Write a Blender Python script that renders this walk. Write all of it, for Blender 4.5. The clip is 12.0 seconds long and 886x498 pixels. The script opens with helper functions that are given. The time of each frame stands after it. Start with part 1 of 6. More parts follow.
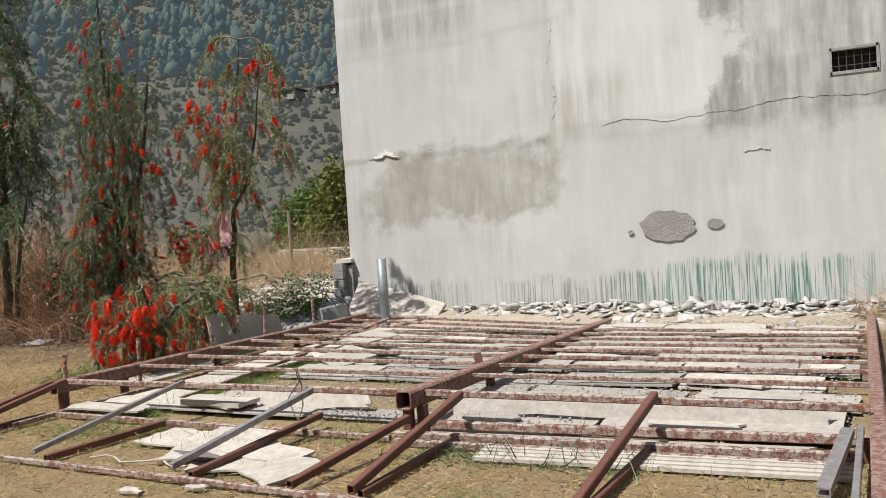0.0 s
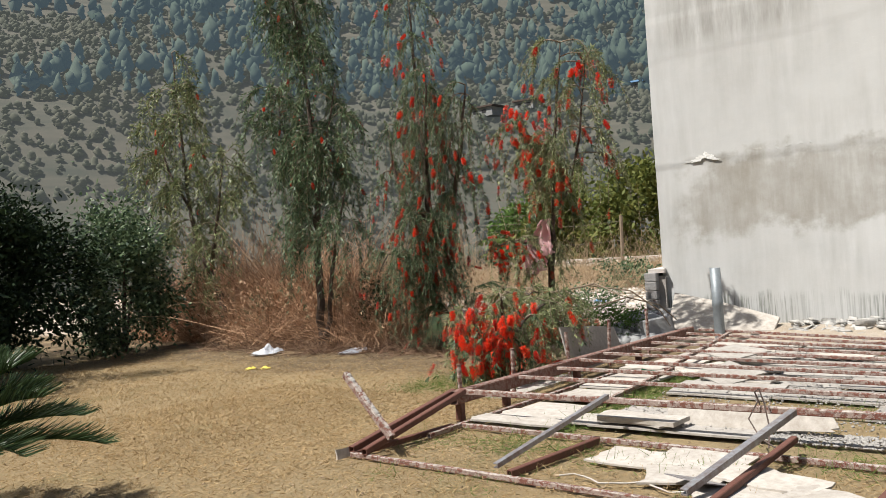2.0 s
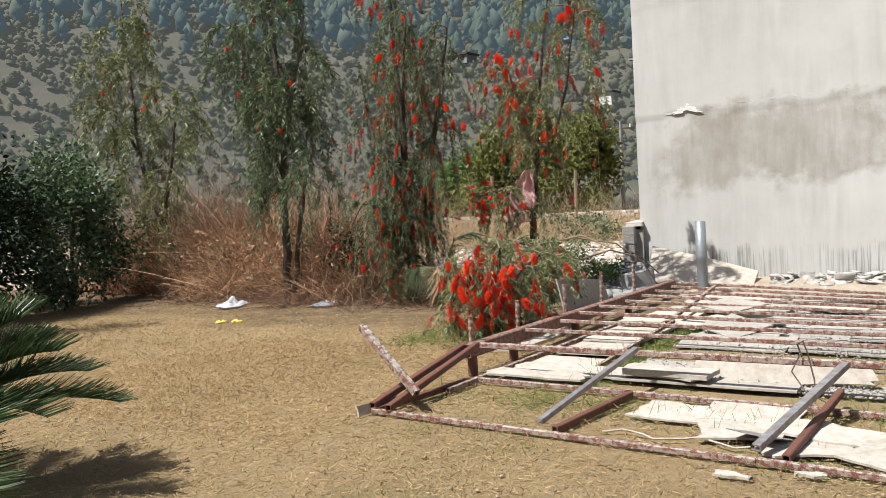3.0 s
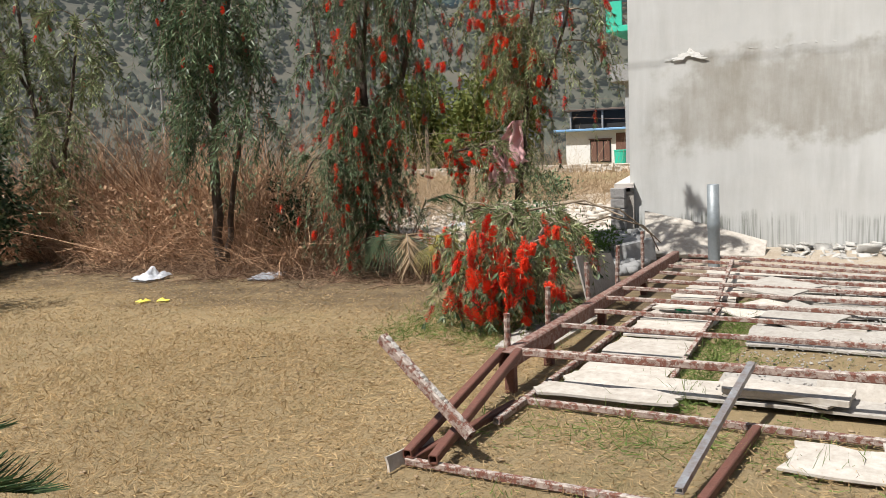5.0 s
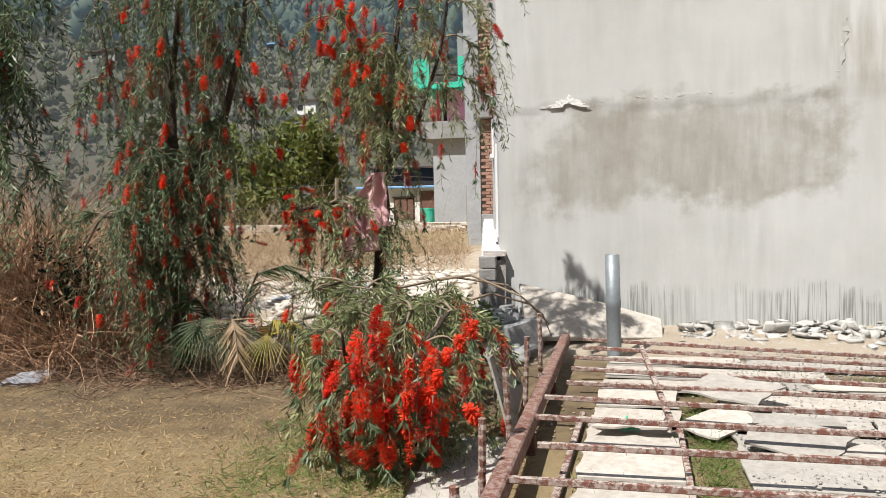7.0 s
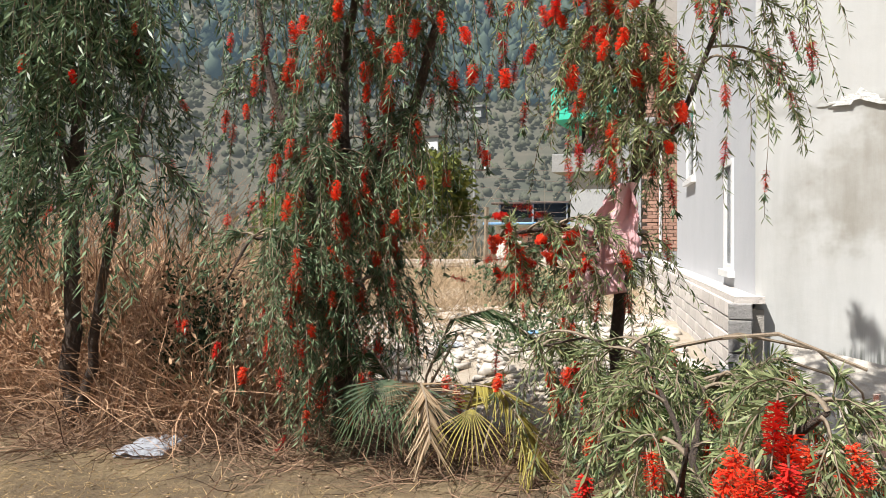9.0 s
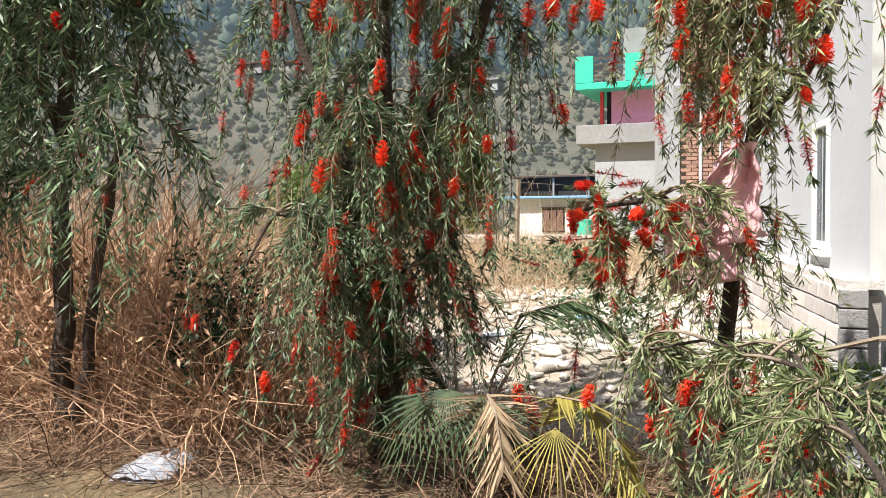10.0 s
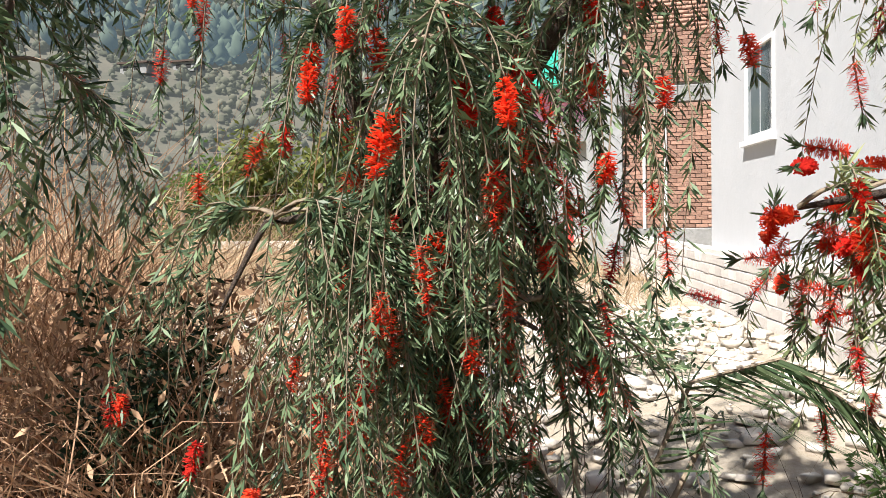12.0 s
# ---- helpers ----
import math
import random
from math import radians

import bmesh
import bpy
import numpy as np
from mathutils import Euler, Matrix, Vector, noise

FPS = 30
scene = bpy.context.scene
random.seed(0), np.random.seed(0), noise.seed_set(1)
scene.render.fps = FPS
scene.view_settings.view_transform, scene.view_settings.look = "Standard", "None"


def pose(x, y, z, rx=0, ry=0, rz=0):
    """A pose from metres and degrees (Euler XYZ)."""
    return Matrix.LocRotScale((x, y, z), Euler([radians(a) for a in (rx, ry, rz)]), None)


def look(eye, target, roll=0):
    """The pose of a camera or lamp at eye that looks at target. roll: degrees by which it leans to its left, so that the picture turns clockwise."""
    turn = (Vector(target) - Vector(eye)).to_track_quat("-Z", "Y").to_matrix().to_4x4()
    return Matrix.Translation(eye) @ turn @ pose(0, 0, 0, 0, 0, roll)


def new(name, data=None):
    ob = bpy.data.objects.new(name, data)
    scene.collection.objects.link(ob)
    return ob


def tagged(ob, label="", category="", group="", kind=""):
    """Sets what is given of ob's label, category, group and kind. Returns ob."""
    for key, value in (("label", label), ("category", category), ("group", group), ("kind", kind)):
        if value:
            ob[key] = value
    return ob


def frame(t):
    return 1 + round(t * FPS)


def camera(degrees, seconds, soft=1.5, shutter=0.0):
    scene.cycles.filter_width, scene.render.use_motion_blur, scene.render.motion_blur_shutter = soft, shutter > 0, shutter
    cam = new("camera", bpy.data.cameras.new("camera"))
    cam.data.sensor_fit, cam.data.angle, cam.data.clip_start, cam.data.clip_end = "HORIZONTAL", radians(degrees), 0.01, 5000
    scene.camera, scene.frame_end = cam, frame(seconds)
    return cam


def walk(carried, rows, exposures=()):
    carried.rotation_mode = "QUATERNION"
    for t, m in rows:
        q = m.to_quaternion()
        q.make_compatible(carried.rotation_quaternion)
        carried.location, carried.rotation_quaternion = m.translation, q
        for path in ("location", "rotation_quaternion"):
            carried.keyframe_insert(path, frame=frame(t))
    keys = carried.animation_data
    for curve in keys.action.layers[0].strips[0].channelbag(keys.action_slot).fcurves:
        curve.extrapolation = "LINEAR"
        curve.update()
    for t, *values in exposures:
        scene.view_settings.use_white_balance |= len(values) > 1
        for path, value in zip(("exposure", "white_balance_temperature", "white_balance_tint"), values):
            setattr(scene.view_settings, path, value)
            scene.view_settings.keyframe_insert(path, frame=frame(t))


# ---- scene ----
cam = camera(54.9, 12.0, soft=0.5)
PATH = [
    (0, (-0.44, 0.293, 1.324), (-1.422, 2.305, 1.258), -3.5),
    (0.5, (-0.855, 0.213, 1.322), (-2.043, 2.11, 1.257), -3.6),
    (1, (-1.278, 0.025, 1.335), (-2.588, 1.84, 1.382), -4.0),
    (1.5, (-1.667, -0.08, 1.35), (-2.96, 1.749, 1.362), -3.8),
    (2, (-2.13, -0.185, 1.355), (-3.529, 1.565, 1.359), -3.9),
    (2.5, (-2.467, -0.348, 1.363), (-3.801, 1.446, 1.23), -3.8),
    (3, (-2.86, -0.293, 1.326), (-4.112, 1.561, 1.202), -3.2),
    (3.2, (-3.016, -0.293, 1.35), (-4.294, 1.543, 1.247), -3.3),
    (4.8, (-4.257, 0.59, 1.37), (-5.374, 2.523, 1.178), -2.5),
    (5, (-4.403, 0.709, 1.4), (-5.433, 2.681, 1.139), -2.3),
    (5.5, (-4.77, 1.165, 1.371), (-5.802, 3.136, 1.104), -2.3),
    (6, (-5.173, 1.531, 1.388), (-6.135, 3.543, 1.174), -2.3),
    (6.5, (-5.363, 1.916, 1.431), (-5.956, 4.071, 1.28), -1.3),
    (6.7, (-5.482, 2.1, 1.437), (-6.009, 4.273, 1.292), -1.4),
    (8.3, (-6.542, 3.364, 1.373), (-7.106, 5.533, 1.355), -0.0),
    (8.5, (-6.679, 3.532, 1.382), (-7.279, 5.691, 1.371), -0.1),
    (9, (-7.016, 4.022, 1.345), (-7.829, 6.108, 1.317), -0.2),
    (9.5, (-7.382, 4.396, 1.359), (-8.226, 6.468, 1.252), -0.3),
    (10, (-7.615, 4.847, 1.35), (-8.465, 6.917, 1.256), -0.51),
    (10.5, (-7.935, 5.193, 1.336), (-8.815, 7.251, 1.251), -0.87),
    (11, (-8.295, 5.512, 1.336), (-9.053, 7.617, 1.23), -0.72),
    (11.5, (-8.588, 5.957, 1.331), (-9.275, 8.087, 1.242), -0.81),
    (12, (-8.894, 6.257, 1.355), (-9.481, 8.416, 1.268), -1.02),
]
walk(cam, [(t, look(eye, target, roll)) for t, eye, target, roll in PATH], exposures=[(0, 0.42), (1.5, 0.45), (2.5, 0.68), (5.5, 0.56), (6.7, 0.58), (8.5, 0.80), (9.5, 1.10), (12, 1.30)])

# ---- light ----
SUN_TO = Vector((-0.25, -0.43, 0.82)).normalized()
world = bpy.data.worlds.new("sky")
scene.world = world
world.use_nodes = True
wn = world.node_tree.nodes
sky = wn.new("ShaderNodeTexSky")
sky.sky_type = 'NISHITA'
sky.sun_disc = False
sky.sun_elevation = math.asin(SUN_TO.z)
sky.sun_rotation = math.atan2(SUN_TO.x, SUN_TO.y)
sky.air_density, sky.dust_density = 1.2, 2.0
wn["Background"].inputs[1].default_value = 0.052
world.node_tree.links.new(sky.outputs[0], wn["Background"].inputs[0])
sun_data = bpy.data.lights.new("sun", 'SUN')
sun_data.energy, sun_data.angle, sun_data.color = 4.95, radians(0.6), (1.0, 0.96, 0.90)
sun = new("sun", sun_data)
sun.matrix_world = look((0, 0, 30), Vector((0, 0, 30)) - SUN_TO)

# ---- materials ----


class Graph:
    def __init__(self, name):
        self.m = bpy.data.materials.new(name)
        self.m.use_nodes = True
        self.t = self.m.node_tree
        self.b = self.t.nodes["Principled BSDF"]
        self.out = self.t.nodes["Material Output"]
        self.tc = self.add("ShaderNodeTexCoord")

    def add(self, kind, **kw):
        n = self.t.nodes.new(kind)
        for k, v in kw.items():
            setattr(n, k, v)
        return n

    def link(self, a, b):
        self.t.links.new(a, b)

    def coords(self, sx=1, sy=1, sz=1):
        n = self.add("ShaderNodeMapping")
        n.inputs["Scale"].default_value = (sx, sy, sz)
        self.link(self.tc.outputs["Object"], n.inputs["Vector"])
        return n.outputs[0]

    def noise(self, scale, detail=4, rough=0.6, vec=None, lo=0.3, hi=0.7):
        n = self.add("ShaderNodeTexNoise")
        n.inputs["Scale"].default_value, n.inputs["Detail"].default_value = scale, detail
        n.inputs["Roughness"].default_value = rough
        self.link(vec or self.tc.outputs["Object"], n.inputs["Vector"])
        r = self.add("ShaderNodeMapRange")
        r.inputs["From Min"].default_value, r.inputs["From Max"].default_value = lo, hi
        self.link(n.outputs["Fac"], r.inputs["Value"])
        return r.outputs[0]

    def mix(self, fac, a, b):
        n = self.add("ShaderNodeMix", data_type='RGBA')
        for sock, v in ((n.inputs[0], fac), (n.inputs[6], a), (n.inputs[7], b)):
            if isinstance(v, (int, float)):
                sock.default_value = v
            elif isinstance(v, tuple):
                sock.default_value = (*v, 1)
            else:
                self.link(v, sock)
        return n.outputs[2]

    def math(self, op, a, b=0.0, clamp=False):
        n = self.add("ShaderNodeMath", operation=op, use_clamp=clamp)
        for sock, v in ((n.inputs[0], a), (n.inputs[1], b)):
            if isinstance(v, (int, float)):
                sock.default_value = v
            else:
                self.link(v, sock)
        return n.outputs[0]

    def band(self, value, lo, hi, soft):
        """1 between lo and hi, fading over soft at both ends."""
        def ramp(a, b):
            r = self.add("ShaderNodeMapRange", interpolation_type='SMOOTHSTEP')
            r.inputs["From Min"].default_value, r.inputs["From Max"].default_value = a, b
            self.link(value, r.inputs["Value"])
            return r.outputs[0]
        return self.math('MULTIPLY', ramp(lo - soft, lo + soft), self.math('SUBTRACT', 1.0, ramp(hi - soft, hi + soft)))

    def bump(self, height, strength, dist):
        n = self.add("ShaderNodeBump")
        n.inputs["Strength"].default_value, n.inputs["Distance"].default_value = strength, dist
        self.link(height, n.inputs["Height"])
        self.link(n.outputs[0], self.b.inputs["Normal"])

    def finish(self, col, rough, metal=0.0):
        if isinstance(col, tuple):
            self.b.inputs["Base Color"].default_value = (*col, 1)
        else:
            self.link(col, self.b.inputs["Base Color"])
        if isinstance(rough, (int, float)):
            self.b.inputs["Roughness"].default_value = rough
        else:
            self.link(rough, self.b.inputs["Roughness"])
        self.b.inputs["Metallic"].default_value = metal
        return self.m


def surf(name, a, b, c, big, fine, rough=0.85, bump=0.5, dist=0.01, metal=0.0, vary=0.0):
    """A worn surface: colours a and b in large patches, c in fine specks, with relief."""
    g = Graph(name)
    col = g.mix(g.noise(big, 4), a, b)
    f = g.noise(fine, 6, 0.7)
    col = g.mix(g.math('MULTIPLY', f, 0.75), col, c)
    if vary:
        oi = g.add("ShaderNodeObjectInfo")
        hsv = g.add("ShaderNodeHueSaturation")
        g.link(g.math('ADD', g.math('MULTIPLY', oi.outputs["Random"], vary), 1 - vary / 2), hsv.inputs["Value"])
        g.link(col, hsv.inputs["Color"])
        col = hsv.outputs[0]
    g.bump(f, bump, dist)
    return g.finish(col, rough, metal)


def leafy(name, a, b, through_light=0.35, rough=0.45):
    """Leaves: two greens by island, some light passing through."""
    g = Graph(name)
    geo = g.add("ShaderNodeNewGeometry")
    col = g.mix(geo.outputs["Random Per Island"], a, b)
    col = g.mix(g.math('MULTIPLY', g.noise(1.1, 3), 0.4), col, tuple(0.7 * v for v in a))
    g.finish(col, rough)
    g.b.inputs["Specular IOR Level"].default_value = 0.22
    tr = g.add("ShaderNodeBsdfTranslucent")
    g.link(col, tr.inputs["Color"])
    ms = g.add("ShaderNodeMixShader")
    ms.inputs[0].default_value = through_light
    g.link(g.b.outputs[0], ms.inputs[1])
    g.link(tr.outputs[0], ms.inputs[2])
    g.link(ms.outputs[0], g.out.inputs["Surface"])
    return g.m


def far(name, a, b, scale, haze_glow, terrace=0.0):
    """Distant hills with level bands; an even emission is painted in as haze."""
    g = Graph(name)
    geo = g.add("ShaderNodeNewGeometry")
    n1 = g.noise(scale, 6, 0.65)
    col = g.mix(n1, a, b)
    col = g.mix(g.math('MULTIPLY', geo.outputs["Random Per Island"], 0.35), col, tuple(0.6 * v for v in a))
    g.b.inputs["Emission Color"].default_value = (*haze_glow, 1)
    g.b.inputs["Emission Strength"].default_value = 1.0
    # terraces and rock bands follow the slope's level
    level = g.noise(1.0, 4, 0.6, g.coords(0.025, 0.025, 0.55), 0.42, 0.62)
    col = g.mix(g.math('MULTIPLY', level, terrace), col, tuple(1.5 * v for v in b))
    return g.finish(col, 0.95)


def plaster_front():
    g = Graph("weathered_plaster")
    sep = g.add("ShaderNodeSeparateXYZ")
    g.link(g.tc.outputs["Object"], sep.inputs[0])
    x, z = sep.outputs[0], sep.outputs[2]
    col = g.mix(g.noise(0.55, 5), (0.535, 0.55, 0.55), (0.405, 0.41, 0.405))
    col = g.mix(g.math('MULTIPLY', g.noise(2.6, 6, 0.7), 0.5), col, (0.52, 0.52, 0.505))
    # damp patch under the lower plaster joint, with runs at its foot
    runs = g.noise(1.0, 5, 0.65, g.coords(5.0, 1, 0.7), 0.35, 0.7)
    blot = g.noise(1.5, 6, 0.65, None, 0.36, 0.64)
    warp = g.math('SUBTRACT', g.noise(1.1, 5, 0.65), 0.5)
    zw, xw = g.math('ADD', z, g.math('MULTIPLY', warp, 0.55)), g.math('ADD', x, g.math('MULTIPLY', warp, 1.1))
    damp = g.math('MULTIPLY', g.band(zw, 1.36, 2.28, 0.10), g.band(xw, -6.7, -4.1, 0.3))
    damp = g.math('MULTIPLY', damp, g.math('ADD', g.math('MULTIPLY', runs, 0.35), g.math('ADD', g.math('MULTIPLY', blot, 0.4), 0.28), True))
    col = g.mix(g.math('MULTIPLY', damp, 0.95), col, (0.225, 0.205, 0.165))
    pale = g.math('MULTIPLY', g.band(z, 2.5, 9.0, 0.05), g.band(x, -3.9, -1.9, 0.04))
    col = g.mix(g.math('MULTIPLY', pale, 0.55), col, (0.60, 0.615, 0.615))
    col = g.mix(g.math('MULTIPLY', g.math('MULTIPLY', runs, g.noise(0.8, 3)), 0.55), col, (0.27, 0.265, 0.245))
    # damp round the vent and below the upper joint
    damp2 = g.math('MULTIPLY', g.band(zw, 2.35, 4.6, 0.2), g.band(xw, -1.9, 1.2, 0.12))
    damp2 = g.math('MULTIPLY', damp2, g.math('ADD', g.math('MULTIPLY', runs, 0.75), g.math('MULTIPLY', blot, 0.35), True))
    col = g.mix(g.math('MULTIPLY', damp2, 1.0, True), col, (0.20, 0.20, 0.185))
    damp3 = g.math('MULTIPLY', g.band(z, 3.9, 4.7, 0.2), g.band(x, -6.9, -5.0, 0.3))
    col = g.mix(g.math('MULTIPLY', g.math('MULTIPLY', damp3, runs), 0.8), col, (0.22, 0.215, 0.195))
    damp4 = g.math('MULTIPLY', g.band(z, 2.3, 3.1, 0.2), g.band(x, -4.1, -3.0, 0.2))
    col = g.mix(g.math('MULTIPLY', g.math('MULTIPLY', damp4, runs), 0.7), col, (0.27, 0.25, 0.21))
    # algae and tar runs above the ground
    streak = g.noise(1.0, 3, 0.6, g.coords(46.0, 1, 1.1), 0.46, 0.60)
    lush = g.band(x, -3.0, 0.4, 0.7)
    low = g.band(g.math('SUBTRACT', g.math('ADD', z, g.math('MULTIPLY', g.noise(3.0, 4), 0.26)), g.math('MULTIPLY', lush, 0.2)), 0.05, 0.62, 0.09)
    low = g.math('MULTIPLY', low, g.noise(0.9, 2, 0.5, g.coords(1, 1, 0.0), 0.22, 0.52))
    green = g.mix(lush, (0.19, 0.20, 0.18), (0.04, 0.15, 0.11))
    col = g.mix(g.math('MULTIPLY', g.math('MULTIPLY', streak, low), 0.95), col, green)
    f = g.noise(11, 8, 0.7)
    h = g.math('ADD', g.math('MULTIPLY', f, 0.4), g.noise(1.7, 5, 0.6))
    g.bump(h, 0.16, 0.012)
    return g.finish(col, 0.9)


M = {}
M["plaster"] = plaster_front()
M["plaster_side"] = surf("pale_plaster", (0.46, 0.475, 0.50), (0.38, 0.395, 0.42), (0.43, 0.44, 0.46), 0.9, 9, 0.9, 0.25, 0.01)
M["mortar_patch"] = surf("grey_mortar", (0.26, 0.25, 0.235), (0.36, 0.35, 0.33), (0.20, 0.19, 0.18), 3, 30, 0.95, 0.8, 0.01)
M["lump"] = surf("white_plaster_lump", (0.78, 0.78, 0.76), (0.7, 0.7, 0.68), (0.6, 0.6, 0.58), 8, 40, 0.9, 0.6, 0.01)
M["concrete"] = surf("raw_concrete", (0.34, 0.345, 0.345), (0.25, 0.255, 0.255), (0.19, 0.19, 0.19), 1.2, 16, 0.92, 0.5, 0.01)
M["concrete_pale"] = surf("weathered_concrete", (0.42, 0.435, 0.45), (0.33, 0.345, 0.36), (0.28, 0.29, 0.30), 0.9, 9, 0.92, 0.4, 0.01)
M["block"] = surf("whitewashed_brick", (0.54, 0.50, 0.47), (0.43, 0.395, 0.365), (0.58, 0.545, 0.515), 4, 40, 0.92, 0.7, 0.008, vary=0.3)
M["block_grey"] = surf("cement_brick", (0.37, 0.36, 0.35), (0.29, 0.28, 0.275), (0.22, 0.215, 0.21), 5, 40, 0.95, 0.8, 0.01, vary=0.3)
M["brick"] = surf("red_brick", (0.30, 0.165, 0.12), (0.37, 0.23, 0.17), (0.22, 0.125, 0.10), 4, 40, 0.92, 0.7, 0.006, vary=0.5)
M["joint"] = surf("mortar_joint", (0.33, 0.30, 0.27), (0.26, 0.24, 0.22), (0.38, 0.36, 0.33), 3, 30, 0.95, 0.6, 0.01)
M["rust"] = surf("red_oxide_steel", (0.125, 0.045, 0.031), (0.18, 0.072, 0.05), (0.075, 0.035, 0.027), 3, 45, 0.7, 0.4, 0.004)


def crusted(name, amount):
    """Red-oxide steel whose upper side is crusted with cement and lichen."""
    g = Graph(name)
    geo = g.add("ShaderNodeNewGeometry")
    sep = g.add("ShaderNodeSeparateXYZ")
    g.link(geo.outputs["Normal"], sep.inputs[0])
    col = g.mix(g.noise(3, 4), (0.155, 0.054, 0.038), (0.215, 0.088, 0.060))
    col = g.mix(g.math('MULTIPLY', g.noise(40, 6, 0.7), 0.6), col, (0.12, 0.055, 0.04))
    up = g.math('MULTIPLY', g.band(sep.outputs[2], -0.1, 2.0, 0.5), amount)
    flake = g.noise(24, 6, 0.8, None, 0.46, 0.51)
    crust = g.mix(g.noise(60, 4), (0.58, 0.54, 0.49), (0.26, 0.23, 0.20))
    col = g.mix(g.math('MULTIPLY', up, flake), col, crust)
    col = g.mix(g.math('MULTIPLY', g.noise(30, 3, 0.6, None, 0.66, 0.72), 0.7), col, (0.6, 0.58, 0.54))
    g.bump(flake, 0.6, 0.006)
    return g.finish(col, 0.85)


M["crust"] = crusted("crusted_steel", 0.8)
M["beam"] = crusted("weathered_steel", 0.32)
M["zinc"] = surf("galvanised_steel", (0.42, 0.45, 0.48), (0.31, 0.32, 0.34), (0.20, 0.13, 0.10), 6, 26, 0.5, 0.2, 0.003, metal=0.6)
M["pipe"] = surf("grey_painted_pipe", (0.22, 0.25, 0.27), (0.28, 0.31, 0.33), (0.17, 0.19, 0.2), 3, 25, 0.5, 0.2, 0.003, metal=0.3)
M["board"] = surf("fibre_cement_board", (0.46, 0.435, 0.40), (0.34, 0.32, 0.29), (0.23, 0.21, 0.185), 3.4, 24, 0.93, 0.5, 0.006, vary=0.35)
M["board_white"] = surf("white_board", (0.57, 0.54, 0.495), (0.42, 0.385, 0.34), (0.27, 0.235, 0.195), 4, 20, 0.9, 0.3, 0.004, vary=0.15)
M["gravel"] = surf("grey_rubble", (0.42, 0.40, 0.375), (0.33, 0.31, 0.29), (0.50, 0.48, 0.45), 7, 60, 0.95, 0.7, 0.01)
M["chips"] = surf("pale_rubble", (0.46, 0.445, 0.42), (0.36, 0.345, 0.325), (0.54, 0.53, 0.50), 6, 50, 0.95, 0.6, 0.01)
M["stone"] = surf("river_stone", (0.54, 0.49, 0.43), (0.40, 0.355, 0.31), (0.60, 0.56, 0.50), 2, 20, 0.9, 0.6, 0.01)
M["bark"] = surf("dark_bark", (0.085, 0.06, 0.045), (0.14, 0.10, 0.075), (0.05, 0.035, 0.03), 9, 60, 0.95, 1.0, 0.02)
M["twig"] = surf("pale_twig", (0.22, 0.17, 0.12), (0.30, 0.25, 0.18), (0.14, 0.10, 0.07), 9, 60, 0.9, 0.5, 0.005)
M["leaf"] = leafy("bottlebrush_leaf", (0.022, 0.052, 0.026), (0.235, 0.315, 0.17), 0.22, 0.40)
M["leaf_pale"] = leafy("bottlebrush_leaf_sunny", (0.055, 0.092, 0.034), (0.40, 0.43, 0.215), 0.26, 0.40)
# evergreen leaves: the bushes' shade is put into these near-black greens
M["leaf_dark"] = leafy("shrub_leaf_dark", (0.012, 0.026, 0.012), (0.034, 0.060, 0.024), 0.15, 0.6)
M["leaf_green"] = leafy("weed_leaf", (0.07, 0.14, 0.03), (0.14, 0.22, 0.06))
M["petal"] = leafy("red_bristle", (0.80, 0.03, 0.015), (0.95, 0.15, 0.05), 0.35, 0.5)
M["petal_dark"] = leafy("dark_red_bristle", (0.58, 0.018, 0.016), (0.75, 0.05, 0.028), 0.3, 0.5)
M["dry"] = leafy("dry_straw", (0.30, 0.215, 0.13), (0.56, 0.43, 0.29), 0.25, 0.8)
M["dry_red"] = leafy("dry_bracken", (0.17, 0.085, 0.048), (0.74, 0.49, 0.31), 0.15, 0.85)
# dead twigs, darker than dry_red so the colour holds the shade under the trees
M["dead_twig"] = leafy("dead_twig", (0.05, 0.028, 0.019), (0.40, 0.26, 0.17), 0.06, 0.9)
M["blade"] = leafy("dry_lawn_blade", (0.25, 0.165, 0.075), (0.66, 0.49, 0.27), 0.25, 0.85)
M["blade_green"] = leafy("green_grass_blade", (0.10, 0.17, 0.04), (0.22, 0.27, 0.08), 0.35, 0.7)
M["leaf_lime"] = leafy("yellow_green_leaf", (0.085, 0.115, 0.03), (0.21, 0.22, 0.06), 0.3, 0.7)
M["palm"] = leafy("palm_leaf", (0.028, 0.058, 0.024), (0.085, 0.115, 0.052), 0.2, 0.6)
M["palm_yellow"] = leafy("yellow_palm_leaf", (0.26, 0.22, 0.05), (0.42, 0.36, 0.10), 0.25, 0.6)
M["cycad"] = leafy("cycad_leaf", (0.03, 0.058, 0.022), (0.075, 0.115, 0.05), 0.15, 0.35)
M["cloth"] = leafy("pink_cloth", (0.90, 0.60, 0.63), (0.90, 0.60, 0.63), 0.35, 0.9)
M["white_plastic"] = surf("white_plastic", (0.7, 0.71, 0.74), (0.55, 0.58, 0.62), (0.2, 0.22, 0.26), 9, 30, 0.4, 0.4, 0.01)
M["grey_plastic"] = surf("grey_plastic", (0.30, 0.33, 0.37), (0.42, 0.45, 0.50), (0.2, 0.2, 0.22), 7, 30, 0.4, 0.4, 0.01)
M["yellow_plastic"] = surf("yellow_wrapper", (0.8, 0.66, 0.05), (0.7, 0.55, 0.05), (0.85, 0.75, 0.2), 20, 60, 0.4, 0.3, 0.01)
